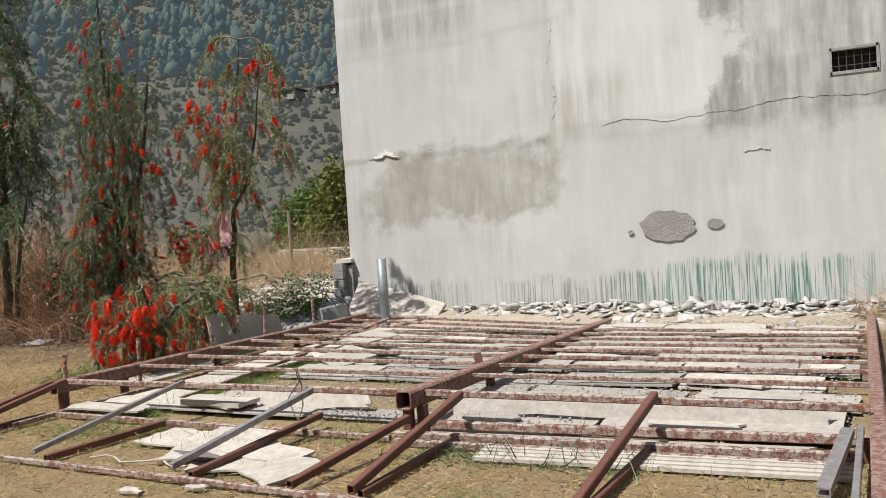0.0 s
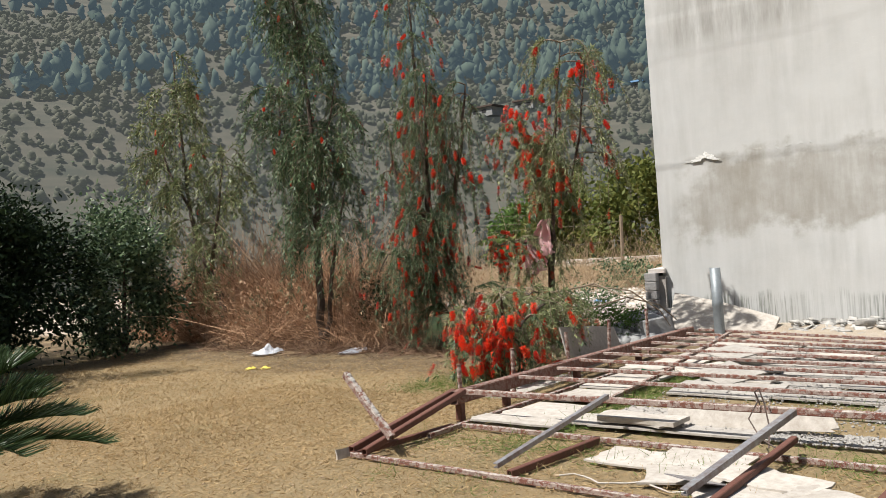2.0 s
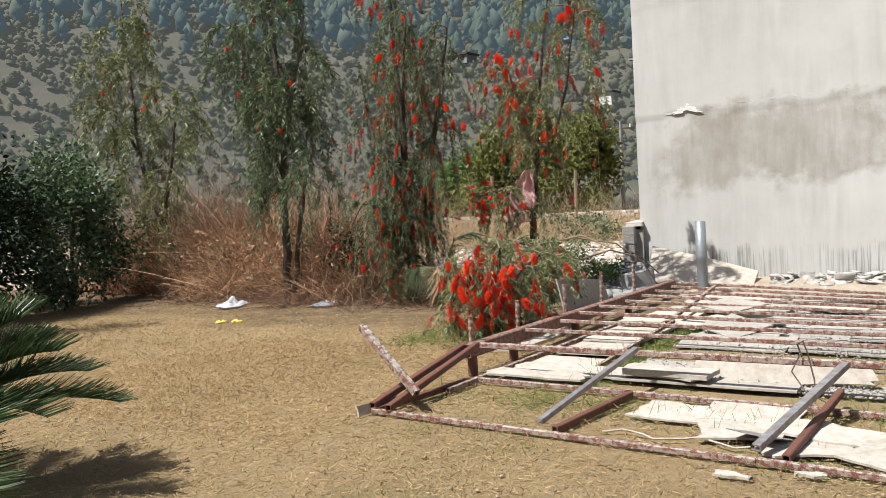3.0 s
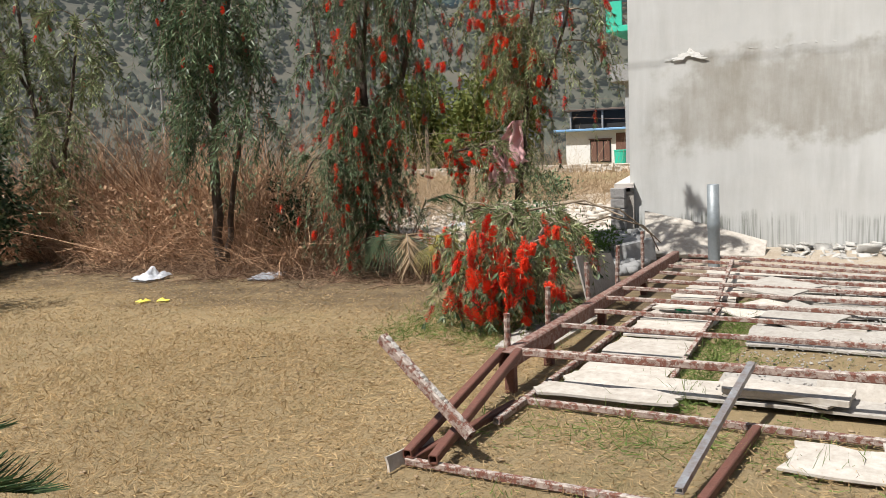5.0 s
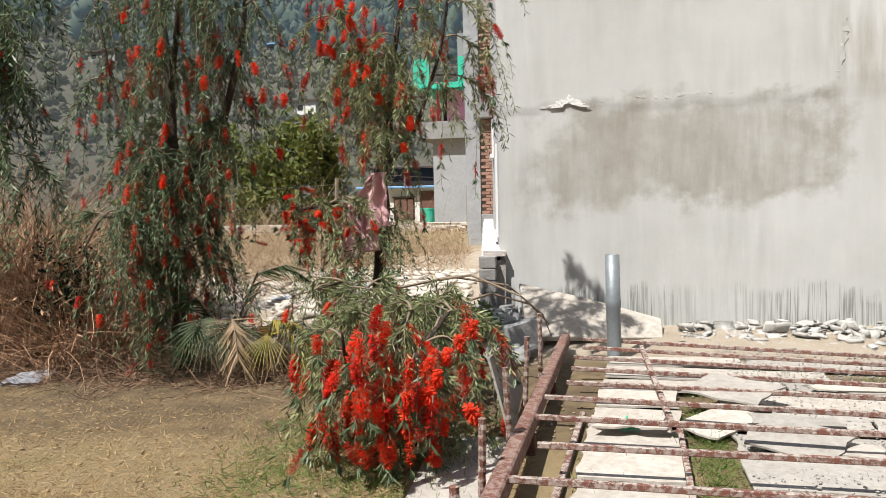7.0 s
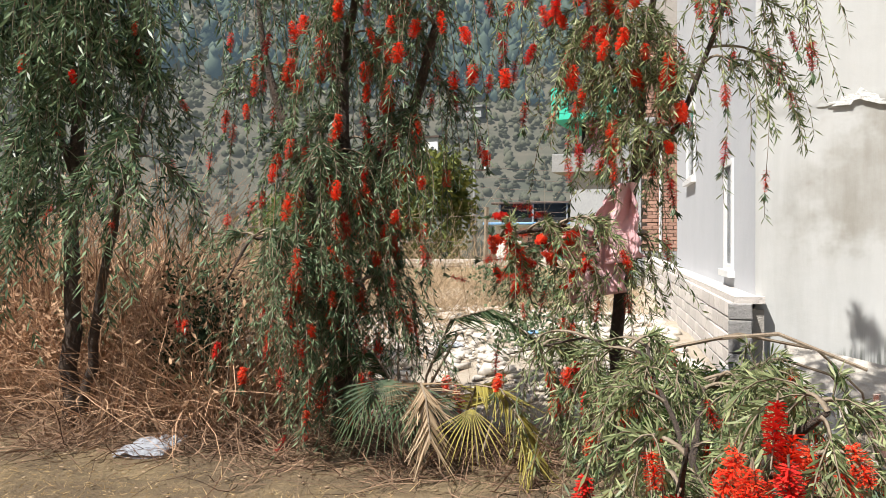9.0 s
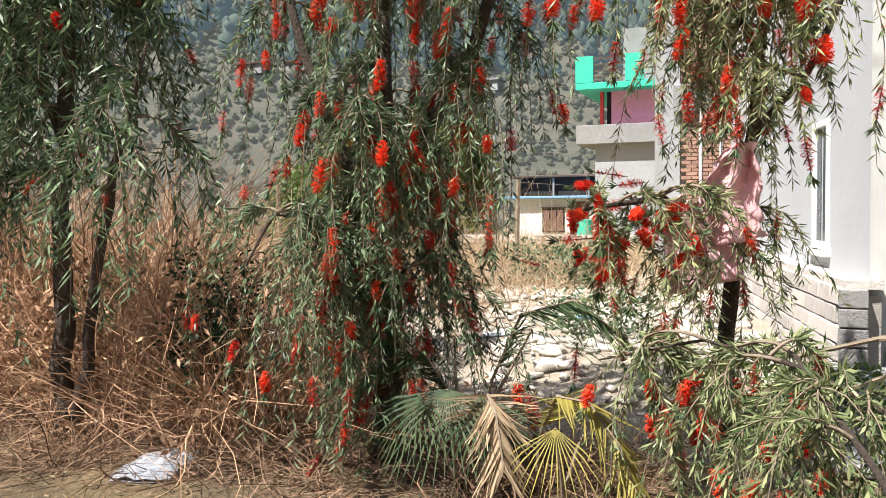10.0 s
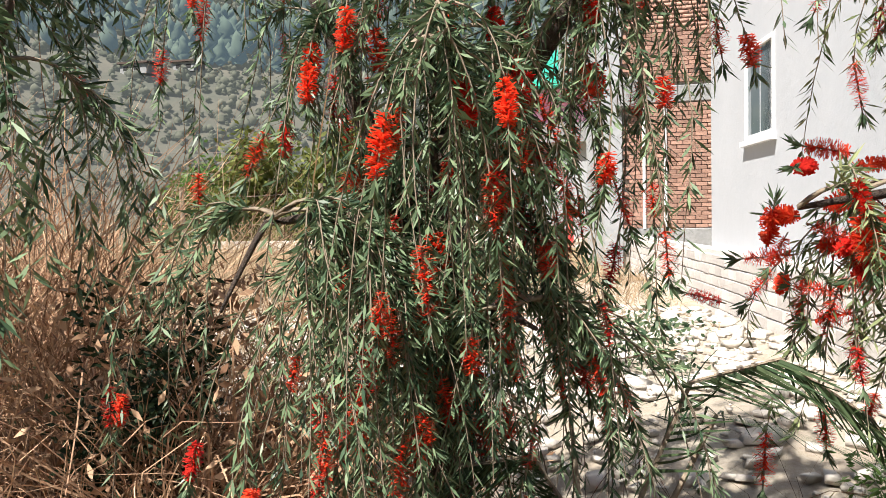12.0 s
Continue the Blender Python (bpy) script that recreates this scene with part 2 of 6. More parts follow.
M["green_plastic"] = surf("green_plastic", (0.02, 0.42, 0.20), (0.02, 0.32, 0.15), (0.1, 0.5, 0.3), 20, 60, 0.35, 0.3, 0.01)
M["white_paint"] = surf("white_wall_paint", (0.78, 0.78, 0.76), (0.7, 0.7, 0.69), (0.62, 0.62, 0.6), 0.7, 6, 0.85, 0.2, 0.01)
M["blue_paint"] = surf("blue_roof_sheet", (0.16, 0.33, 0.58), (0.22, 0.40, 0.62), (0.12, 0.25, 0.45), 2, 14, 0.6, 0.2, 0.01)
M["pink_paint"] = surf("pink_wall_paint", (0.66, 0.27, 0.42), (0.6, 0.24, 0.38), (0.7, 0.34, 0.47), 1, 9, 0.85, 0.2, 0.01)
M["green_paint"] = surf("green_wall_paint", (0.02, 0.48, 0.33), (0.02, 0.40, 0.28), (0.05, 0.52, 0.38), 1, 9, 0.7, 0.2, 0.01)
M["red_paint"] = surf("red_cloth", (0.6, 0.05, 0.05), (0.5, 0.04, 0.05), (0.65, 0.1, 0.08), 1, 9, 0.8, 0.2, 0.01)
M["brown_wood"] = surf("brown_shutter", (0.14, 0.07, 0.05), (0.18, 0.09, 0.06), (0.1, 0.05, 0.04), 3, 20, 0.7, 0.3, 0.01)
M["dark"] = surf("dark_void", (0.02, 0.02, 0.022), (0.03, 0.03, 0.03), (0.015, 0.015, 0.015), 3, 20, 0.9, 0.1, 0.01)
M["iron"] = surf("dark_iron", (0.06, 0.055, 0.05), (0.09, 0.07, 0.06), (0.12, 0.07, 0.05), 6, 30, 0.6, 0.3, 0.003, metal=0.4)
M["frame_white"] = surf("white_window_frame", (0.8, 0.8, 0.8), (0.72, 0.73, 0.74), (0.6, 0.6, 0.6), 4, 20, 0.4, 0.1, 0.002)
# the bluish triples are emission standing in for haze over the far slopes
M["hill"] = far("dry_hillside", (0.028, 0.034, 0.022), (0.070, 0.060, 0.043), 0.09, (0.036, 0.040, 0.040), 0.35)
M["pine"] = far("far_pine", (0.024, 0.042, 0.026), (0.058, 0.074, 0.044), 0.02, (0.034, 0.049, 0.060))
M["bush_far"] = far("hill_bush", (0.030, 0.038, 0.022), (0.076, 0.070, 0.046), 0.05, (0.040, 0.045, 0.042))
glass = Graph("window_glass")
glass.b.inputs["Roughness"].default_value = 0.05
M["glass"] = glass.finish((0.10, 0.13, 0.15), 0.06)


def lawn_mat():
    g = Graph("dry_lawn")
    sep = g.add("ShaderNodeSeparateXYZ")
    g.link(g.tc.outputs["Object"], sep.inputs[0])
    y = g.math('ADD', sep.outputs[1], g.math('MULTIPLY', g.noise(0.6, 4), 1.2))
    col = g.mix(g.noise(0.8, 5), (0.40, 0.285, 0.145), (0.27, 0.19, 0.092))
    col = g.mix(g.math('MULTIPLY', g.noise(5, 6, 0.7), 0.6), col, (0.46, 0.375, 0.225))
    col = g.mix(g.math('MULTIPLY', g.noise(1.6, 5, 0.6, None, 0.56, 0.75), 0.6), col, (0.22, 0.20, 0.08))
    dirt = g.mix(g.noise(2.5, 6, 0.7), (0.44, 0.365, 0.29), (0.58, 0.52, 0.44))
    # brown soil below the tree row, deepened in colour to carry the shade there
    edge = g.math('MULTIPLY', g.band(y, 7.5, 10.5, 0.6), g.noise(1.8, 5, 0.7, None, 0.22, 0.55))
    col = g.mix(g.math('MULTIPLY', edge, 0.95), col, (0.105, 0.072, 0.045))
    soil = g.band(y, 10.2, 60.0, 0.5)
    col = g.mix(soil, col, dirt)
    straw = g.mix(g.noise(0.25, 5), (0.40, 0.27, 0.15), (0.22, 0.20, 0.10))
    col = g.mix(g.band(y, 24.0, 9000.0, 4.0), col, straw)
    f = g.noise(45, 6, 0.8)
    col = g.mix(g.math('MULTIPLY', f, 0.45), col, (0.26, 0.19, 0.09))
    g.bump(g.math('ADD', f, g.noise(7, 4)), 0.8, 0.02)
    return g.finish(col, 0.95)


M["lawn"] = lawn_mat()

# ---- helpers for building ----


def link_mesh(name, me, mats, parent=None, label=""):
    for m in (mats if isinstance(mats, (list, tuple)) else [mats]):
        me.materials.append(M[m])
    ob = new(name, me)
    if parent:
        ob.parent = parent
    if label:
        ob["label"] = label
    return ob


def part(name, bm, mat, parent=None, label="", smooth=False):
    me = bpy.data.meshes.new(name)
    bm.to_mesh(me)
    bm.free()
    if smooth:
        me.shade_smooth()
    return link_mesh(name, me, mat, parent, label)


def from_arrays(name, verts, faces, mats, parent=None, label="", slots=None):
    """A mesh from arrays: verts (n, 3), faces (m, 3 or 4)."""
    verts, faces = np.asarray(verts, np.float32), np.asarray(faces, np.int32)
    k = faces.shape[1]
    me = bpy.data.meshes.new(name)
    me.vertices.add(len(verts))
    me.vertices.foreach_set("co", verts.ravel())
    me.loops.add(faces.size)
    me.loops.foreach_set("vertex_index", faces.ravel())
    me.polygons.add(len(faces))
    me.polygons.foreach_set("loop_start", np.arange(len(faces), dtype=np.int32) * k)
    me.update(calc_edges=True)
    ob = link_mesh(name, me, mats, parent, label)
    if slots is not None:
        me.polygons.foreach_set("material_index", np.asarray(slots, np.int32))
    return ob


def empty(name, at, label="", category="", group="", kind=""):
    ob = new(name)
    ob.location = at
    ob.empty_display_size = 0.2
    return tagged(ob, label, category, group, kind)


def child(ob, parent):
    """Hang a part built in world coordinates under a thing."""
    ob.parent = parent
    ob.matrix_parent_inverse = Matrix.Translation(parent.location).inverted()
    return ob


def box(bm, x0, y0, z0, x1, y1, z1, bevel=0.0):
    r = bmesh.ops.create_cube(bm, size=1.0)
    for v in r["verts"]:
        v.co = Vector(((x0 + x1) / 2 + v.co.x * (x1 - x0), (y0 + y1) / 2 + v.co.y * (y1 - y0), (z0 + z1) / 2 + v.co.z * (z1 - z0)))
    if bevel:
        es = list({e for v in r["verts"] for e in v.link_edges})
        bmesh.ops.bevel(bm, geom=es, offset=bevel, segments=1, affect='EDGES')
    return bm


def along(p, q, up=(0, 0, 1)):
    """A frame at p whose x runs to q."""
    p, q = Vector(p), Vector(q)
    x = (q - p).normalized()
    y = Vector(up).cross(x).normalized()
    z = x.cross(y)
    m = Matrix((x, y, z)).transposed().to_4x4()
    m.translation = p
    return m, (q - p).length


def hollow(p, q, w, h, wall=0.006, open_side=False):
    """A hollow rectangular tube from p to q, or a channel open at one side."""
    m, n = along(p, q)
    bm = bmesh.new()
    a, b = w / 2, h / 2
    if open_side:
        prof = [(a, -b), (-a, -b), (-a, b), (a, b), (a, b - wall), (-a + wall, b - wall), (-a + wall, -b + wall), (a, -b + wall)]
        rings = [[bm.verts.new(m @ Vector((x, y, z))) for y, z in prof] for x in (0, n)]
        k = len(prof)
        for i in range(k):
            bm.faces.new((rings[0][i], rings[0][(i + 1) % k], rings[1][(i + 1) % k], rings[1][i]))
        for r in rings:
            for idx in ((0, 1, 6, 7), (1, 2, 5, 6), (2, 3, 4, 5)):
                bm.faces.new([r[i] for i in idx])
    else:
        c = 0.12 * min(w, h)
        outer = [(-a, -b + c), (-a + c, -b), (a - c, -b), (a, -b + c), (a, b - c), (a - c, b), (-a + c, b), (-a, b - c)]
        inner = [(y * (a - wall) / a, z * (b - wall) / b) for y, z in outer]
        ro = [[bm.verts.new(m @ Vector((x, y, z))) for y, z in outer] for x in (0, n)]
        ri = [[bm.verts.new(m @ Vector((x, y, z))) for y, z in inner] for x in (0, n)]
        for i in range(8):
            j = (i + 1) % 8
            bm.faces.new((ro[0][i], ro[0][j], ro[1][j], ro[1][i]))
            bm.faces.new((ri[0][j], ri[0][i], ri[1][i], ri[1][j]))
            bm.faces.new((ro[0][j], ro[0][i], ri[0][i], ri[0][j]))
            bm.faces.new((ro[1][i], ro[1][j], ri[1][j], ri[1][i]))
    bmesh.ops.recalc_face_normals(bm, faces=bm.faces)
    return bm


def rod(bm, pts, radii, sides=6):
    """A tapered round limb along points."""
    rings = []
    for i, p in enumerate(pts):
        p = Vector(p)
        t = (Vector(pts[min(i + 1, len(pts) - 1)]) - Vector(pts[max(i - 1, 0)])).normalized()
        s = t.cross(Vector((0.3, 0.9, 0.2))).normalized()
        u = t.cross(s)
        r = radii[i] if isinstance(radii, (list, tuple)) else radii
        rings.append([bm.verts.new(p + r * (math.cos(a) * s + math.sin(a) * u)) for a in [2 * math.pi * k / sides for k in range(sides)]])
    for a, b in zip(rings, rings[1:]):
        for k in range(sides):
            bm.faces.new((a[k], a[(k + 1) % sides], b[(k + 1) % sides], b[k]))
    bm.faces.new(rings[0][::-1])
    bm.faces.new(rings[-1])
    return bm


def slab_mesh(outline, thick, bm=None, z=0.0):
    """A flat broken piece with the given outline."""
    bm = bm or bmesh.new()
    lo = [bm.verts.new((x, y, z)) for x, y in outline]
    hi = [bm.verts.new((x, y, z + thick)) for x, y in outline]
    n = len(outline)
    bm.faces.new(hi)
    bm.faces.new(lo[::-1])
    for i in range(n):
        bm.faces.new((lo[i], lo[(i + 1) % n], hi[(i + 1) % n], hi[i]))
    return bm


def ragged(w, d, rough=0.03, n=4, rnd=random):
    """The outline of a rectangular board with broken edges."""
    out = []
    for (x0, y0), (x1, y1) in (((0, 0), (w, 0)), ((w, 0), (w, d)), ((w, d), (0, d)), ((0, d), (0, 0))):
        for i in range(n):
            f = i / n
            out.append((x0 + (x1 - x0) * f + rnd.uniform(-rough, rough), y0 + (y1 - y0) * f + rnd.uniform(-rough, rough)))
    return out


def smooth01(a, b, v):
    t = np.clip((v - a) / (b - a), 0, 1)
    return t * t * (3 - 2 * t)


def waves(x, y, seed, base=1.0, octaves=4):
    """Smooth uneven ground from sums of turned sines."""
    r = np.random.RandomState(seed)
    out = 0
    for o in range(octaves):
        for _ in range(3):
            a, ph = r.uniform(0, 6.28), r.uniform(0, 6.28)
            k = base * 2 ** o * r.uniform(0.7, 1.3)
            out = out + 0.5 ** o * np.sin(k * (x * math.cos(a) + y * math.sin(a)) + ph)
    return out / 3


def height(x, y):
    """Ground height: flat lawn, a low rubble bank behind the trees, a valley, then wooded hills all round."""
    x, y = np.asarray(x, float), np.asarray(y, float)
    r = np.hypot(x + 8, y - 5)
    h = 0.012 * waves(x, y, 1, 1.2)
    bank = smooth01(9.6, 11.5, y) * (1 - smooth01(30, 45, y))
    h = h + bank * (0.22 + 0.05 * waves(x, y, 2, 1.6))
    h = h - 1.0 * smooth01(32, 62, r) - 5 * smooth01(75, 130, r)
    ridge = 1 + 0.16 * waves(x, y, 3, 0.012, 3)
    h = h + np.maximum(0, r - 105 - 10 * waves(x, y, 5, 0.02, 2)) * 0.56 * ridge * smooth01(100, 170, r) * (1 - 0.35 * smooth01(300, 700, r))
    h = h + 2.2 * smooth01(100, 170, r) * waves(x, y, 4, 0.06, 3)
    return h


# ---- the setting ----


def build_ground():
    radii = np.concatenate([np.arange(0.4, 16, 0.28), 16 * 1.045 ** np.arange(1, 118)])
    radii = radii[radii < 2600]
    n = 260
    ang = np.linspace(0, 2 * np.pi, n, endpoint=False)
    R, A = np.meshgrid(radii, ang, indexing="ij")
    x, y = -8 + R * np.cos(A), 5 + R * np.sin(A)
    v = np.stack([x, y, height(x, y)], -1).reshape(-1, 3)
    i, j = np.meshgrid(np.arange(len(radii) - 1), np.arange(n), indexing="ij")
    k = (j + 1) % n
    f = np.stack([i * n + j, (i + 1) * n + j, (i + 1) * n + k, i * n + k], -1).reshape(-1, 4)
    slots = (R[:-1].reshape(-1) > 95).astype(int)
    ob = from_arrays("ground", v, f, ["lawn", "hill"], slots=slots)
    ob.data.shade_smooth()
    tagged(ob, "dry yellow lawn running into rubble and hillside", "ground", kind="structure")
    bm = slab_mesh([(-8 + 0.42 * math.cos(a), 5 + 0.42 * math.sin(a)) for a in [k * math.pi / 8 for k in range(16)]], 0.02, z=-0.02)
    part("ground_middle", bm, "lawn", ob)


build_ground()

WALL_Y = 10.94
CORNER = (-7.157, 10.94)
SLOPE = -0.19


def side_x(y):
    return CORNER[0] + SLOPE * (y - CORNER[1])


def build_front_wall():
    us = np.arange(-7.157, 6.01, 0.045)
    us[-1] = 6.0
    zs = np.concatenate([np.arange(-0.3, 4.9, 0.045), np.arange(4.9, 6.81, 0.19)])
    U, Z = np.meshgrid(us, zs, indexing="ij")
    line1 = 2.30 + 0.05 * waves(U * 1.0, U * 0, 11, 1.7) + 0.02 * waves(U, U * 0, 12, 9) + 0.06 * (U + 7) / 7
    line2 = 3.74 + 0.10 * (U + 7.1) / 3 + 0.05 * waves(U, U * 0, 13, 1.5) + 0.02 * waves(U, U * 0, 14, 8)
    linev = -3.93 + 0.05 * waves(Z, Z * 0, 15, 2.0) + 0.02 * waves(Z, Z * 0, 16, 11)
    d = 0.004 * (Z > line1) + 0.004 * ((Z > line2) & (U < linev + 0.3))
    d = d + 0.006 * ((U < linev) & (Z > line1) & (Z < 4.3))
    d = d + 0.004 * waves(U, Z, 17, 0.8, 3)
    # plaster drags: ragged lip along the joints
    d = d + 0.003 * np.exp(-((Z - line1 - 0.02) / 0.03) ** 2) * (waves(U, Z, 18, 6) > 0.1)
    Y = 10.94 - d
    v = np.stack([U, Y, Z], -1).reshape(-1, 3)
    n = len(zs)
    i, j = np.meshgrid(np.arange(len(us) - 1), np.arange(n - 1), indexing="ij")
    hole = (us[:-1, None] > -0.64) & (us[1:, None] < -0.17) & (zs[None, :-1] > 2.74) & (zs[None, 1:] < 3.01)
    f = np.stack([i * n + j, (i + 1) * n + j, (i + 1) * n + j + 1, i * n + j + 1], -1)[~hole].reshape(-1, 4)
    wall = from_arrays("wall_front", v, f, "plaster")
    wall.data.shade_smooth()
    tagged(wall, "tall weathered grey-white plaster wall with damp stains", "wall", kind="structure")
    bm = bmesh.new()
    box(bm, -7.12, 10.99, -0.3, -0.66, 11.17, 6.8)
    box(bm, -0.14, 10.99, -0.3, 6.0, 11.17, 6.8)
    box(bm, -0.66, 10.99, -0.3, -0.14, 11.17, 2.72)
    box(bm, -0.66, 10.99, 3.03, -0.14, 11.17, 6.8)
    part("wall_core", bm, "concrete", wall)
    return wall


wall_front = build_front_wall()


def build_vent():
    at = (-0.405, 10.93, 2.76)
    v = empty("vent_window", at, "small dark ventilation opening with iron bars", "window")
    bm = bmesh.new()
    box(bm, -0.65, 10.925, 2.725, -0.16, 10.985, 2.755)
    box(bm, -0.65, 10.925, 2.995, -0.16, 10.985, 3.025)
    box(bm, -0.66, 10.925, 2.725, -0.63, 10.985, 3.025)
    box(bm, -0.18, 10.925, 2.725, -0.15, 10.985, 3.025)
    child(part("window_frame", bm, "concrete"), v)
    for k in range(5):
        bm = rod(bmesh.new(), [(-0.56 + 0.078 * k, 10.965, 2.75), (-0.56 + 0.078 * k, 10.965, 3.0)], 0.006)
        child(part("bar", bm, "iron"), v)
    for z in (2.82, 2.92):
        bm = rod(bmesh.new(), [(-0.63, 10.97, z), (-0.18, 10.97, z)], 0.005)
        child(part("bar", bm, "iron"), v)
    bm = box(bmesh.new(), -0.66, 11.05, 2.72, -0.15, 11.35, 3.03)
    child(part("dark_room", bm, "dark"), v)


build_vent()


def side_piece(bm, y0, y1, z0, z1, depth=0.18, out=0.0):
    """A block of the side wall between two places along it; out: how far it stands proud."""
    n = Vector((-1, SLOPE, 0)).normalized()
    pts = []
    for y in (y0, y1):
        p = Vector((side_x(y), y, 0)) + n * out
        pts += [p, p - n * (depth + out)]
    order = [pts[0], pts[2], pts[3], pts[1]]
    lo = [bm.verts.new((p.x, p.y, z0)) for p in order]
    hi = [bm.verts.new((p.x, p.y, z1)) for p in order]
    bm.faces.new(lo)
    bm.faces.new(hi[::-1])
    for k in range(4):
        bm.faces.new((lo[(k + 1) % 4], lo[k], hi[k], hi[(k + 1) % 4]))
    bmesh.ops.recalc_face_normals(bm, faces=bm.faces)
    return bm


W1 = (12.0, 12.52, 1.05, 2.05)
W2 = (15.1, 16.1, 2.10, 3.08)
BR0, BAY_Y, PIL = 17.67, 24.2, 28.0


def build_side_wall():
    bm = bmesh.new()
    side_piece(bm, 10.95, W1[0], -0.2, 6.8)
    side_piece(bm, W1[0], W1[1], -0.2, W1[2])
    side_piece(bm, W1[0], W1[1], W1[3], 6.8)
    side_piece(bm, W1[1], W2[0], -0.2, 6.8)
    side_piece(bm, W2[0], W2[1], -0.2, W2[2])
    side_piece(bm, W2[0], W2[1], W2[3], 6.8)
    side_piece(bm, W2[1], BR0, -0.2, 6.8)
    wall = part("wall_side", bm, "plaster_side")
    tagged(wall, "pale plastered side wall of the house", "wall", kind="structure")
    # the wall turns inwards; a brick infill faces the garden further back, beside a pillar
    bm = bmesh.new()
    box(bm, side_x(BR0) + 0.185, BR0 - 0.18, -0.2, -4.8, BR0 - 0.002, 6.8)
    box(bm, -5.0, BR0, -0.2, -4.8, BAY_Y - 0.002, 6.8)
    part("return_wall", bm, "plaster_side", wall)
    part("bay_backing", box(bmesh.new(), -9.98, BAY_Y + 0.03, -0.2, -4.8, BAY_Y + 0.25, 6.8), "joint", wall)
    for z0, z1, out in ((0.60, 1.02, 0.06), (3.57, 3.90, 0.03)):
        part("concrete_band", box(bmesh.new(), -9.92, BAY_Y - out, z0, -5.01, BAY_Y + 0.029, z1, 0.012), "concrete", wall)
    part("corbel", box(bmesh.new(), -10.05, BAY_Y - 0.22, 3.48, -9.55, BAY_Y - 0.034, 4.10, 0.03), "concrete", wall)
    bm = bmesh.new()
    side_piece(bm, BAY_Y - 0.02, PIL, -0.2, 6.8, -0.25, 0.62)
    part("pillar", bm, "concrete_pale", wall)
    for x in (-9.48, -9.06):
        p = Vector((x, BAY_Y - 0.045, 1.02))
        part("drain_pipe", rod(bmesh.new(), [p, p + Vector((0, 0, 2.55))], 0.036, 8), "frame_white", wall)
    outline = [(-7.1, 11.2), (6.3, 11.2), (6.3, 28), (-10.5, 28), (-9.9, BAY_Y + 0.06), (-4.9, BAY_Y + 0.06), (-4.9, BR0 - 0.05), (side_x(BR0) + 0.05, BR0 - 0.05)]
    roof = part("roof_slab", slab_mesh(outline, 0.2, z=6.8), "concrete")
    tagged(roof, "flat concrete roof slab of the house", "roof", kind="structure")
    bm = bmesh.new()
    box(bm, 5.82, 11.18, -0.2, 6.0, 28, 6.79)
    box(bm, -9.0, 28.0, -0.2, 6.0, 28.2, 6.79)
    back = part("wall_back", bm, "plaster_side")
    tagged(back, "plain plastered back walls of the house", "wall", kind="structure")
    return wall


wall_side = build_side_wall()


def build_side_window(name, w, sashes):
    y0, y1, z0, z1 = w
    ob = empty(name, (side_x(y0), y0, z0), "white-framed sliding window in the pale side wall", "window", kind="structure")
    f = 0.05

    def bar(nm, a, b, c, d, mat, out=0.01, depth=0.06):
        bm = bmesh.new()
        side_piece(bm, a, b, c, d, depth, out)
        return child(part(nm, bm, mat), ob)
    bar("window_frame", y0, y0 + f, z0, z1, "frame_white", 0.02)
    bar("window_frame", y1 - f, y1, z0, z1, "frame_white", 0.02)
    bar("window_frame", y0 + f, y1 - f, z0, z0 + f, "frame_white", 0.02)
    bar("window_frame", y0 + f, y1 - f, z1 - f, z1, "frame_white", 0.02)
    bar("window_sill", y0 - 0.05, y1 + 0.05, z0 - 0.06, z0 - 0.002, "frame_white", 0.06)
    for k in range(sashes):
        a = y0 + f + (y1 - y0 - 2 * f) * k / sashes
        b = y0 + f + (y1 - y0 - 2 * f) * (k + 1) / sashes
        bar("sash", a, a + 0.035, z0 + f, z1 - f, "frame_white", -0.012, 0.03)
        bar("pane", a + 0.036, b, z0 + f, z1 - f, "glass", -0.03, 0.01)
    bar("room_curtain", y0 + f, y1 - f, z0 + f, z1 - f, "white_plastic", -0.12, 0.01)


build_side_window("window_1", W1, 2)
build_side_window("window_2", W2, 2)

# ---- plants ----


def leaves_along(P, T, n, length, width, spread, rnd, droop=0.0):
    """Narrow leaves at points P with twig directions T. Returns verts and quads."""
    k = len(P)
    a = rnd.uniform(0, 2 * np.pi, k)
    ref = np.tile(np.array([[0.31, 0.77, 0.55]]), (k, 1))
    s = np.cross(T, ref)
    s /= np.linalg.norm(s, axis=1, keepdims=True) + 1e-9
    u = np.cross(T, s)
    out = np.cos(a)[:, None] * s + np.sin(a)[:, None] * u
    sp = (spread * rnd.uniform(0.7, 1.3, k))[:, None]
    d = T * np.cos(sp) + out * np.sin(sp)
    d[:, 2] -= droop
    d /= np.linalg.norm(d, axis=1, keepdims=True)
    side = np.cross(d, out + 0.4 * rnd.normal(size=(k, 3)))
    side /= np.linalg.norm(side, axis=1, keepdims=True) + 1e-9
    ln = (length * rnd.uniform(0.65, 1.25, k))[:, None]
    w = width * rnd.uniform(0.75, 1.3, k)[:, None]
    mid = P + d * ln * 0.45
    v = np.stack([P, mid + side * w * 0.5, P + d * ln, mid - side * w * 0.5], 1).reshape(-1, 3)
    f = np.arange(4 * k).reshape(-1, 4)
    return v, f


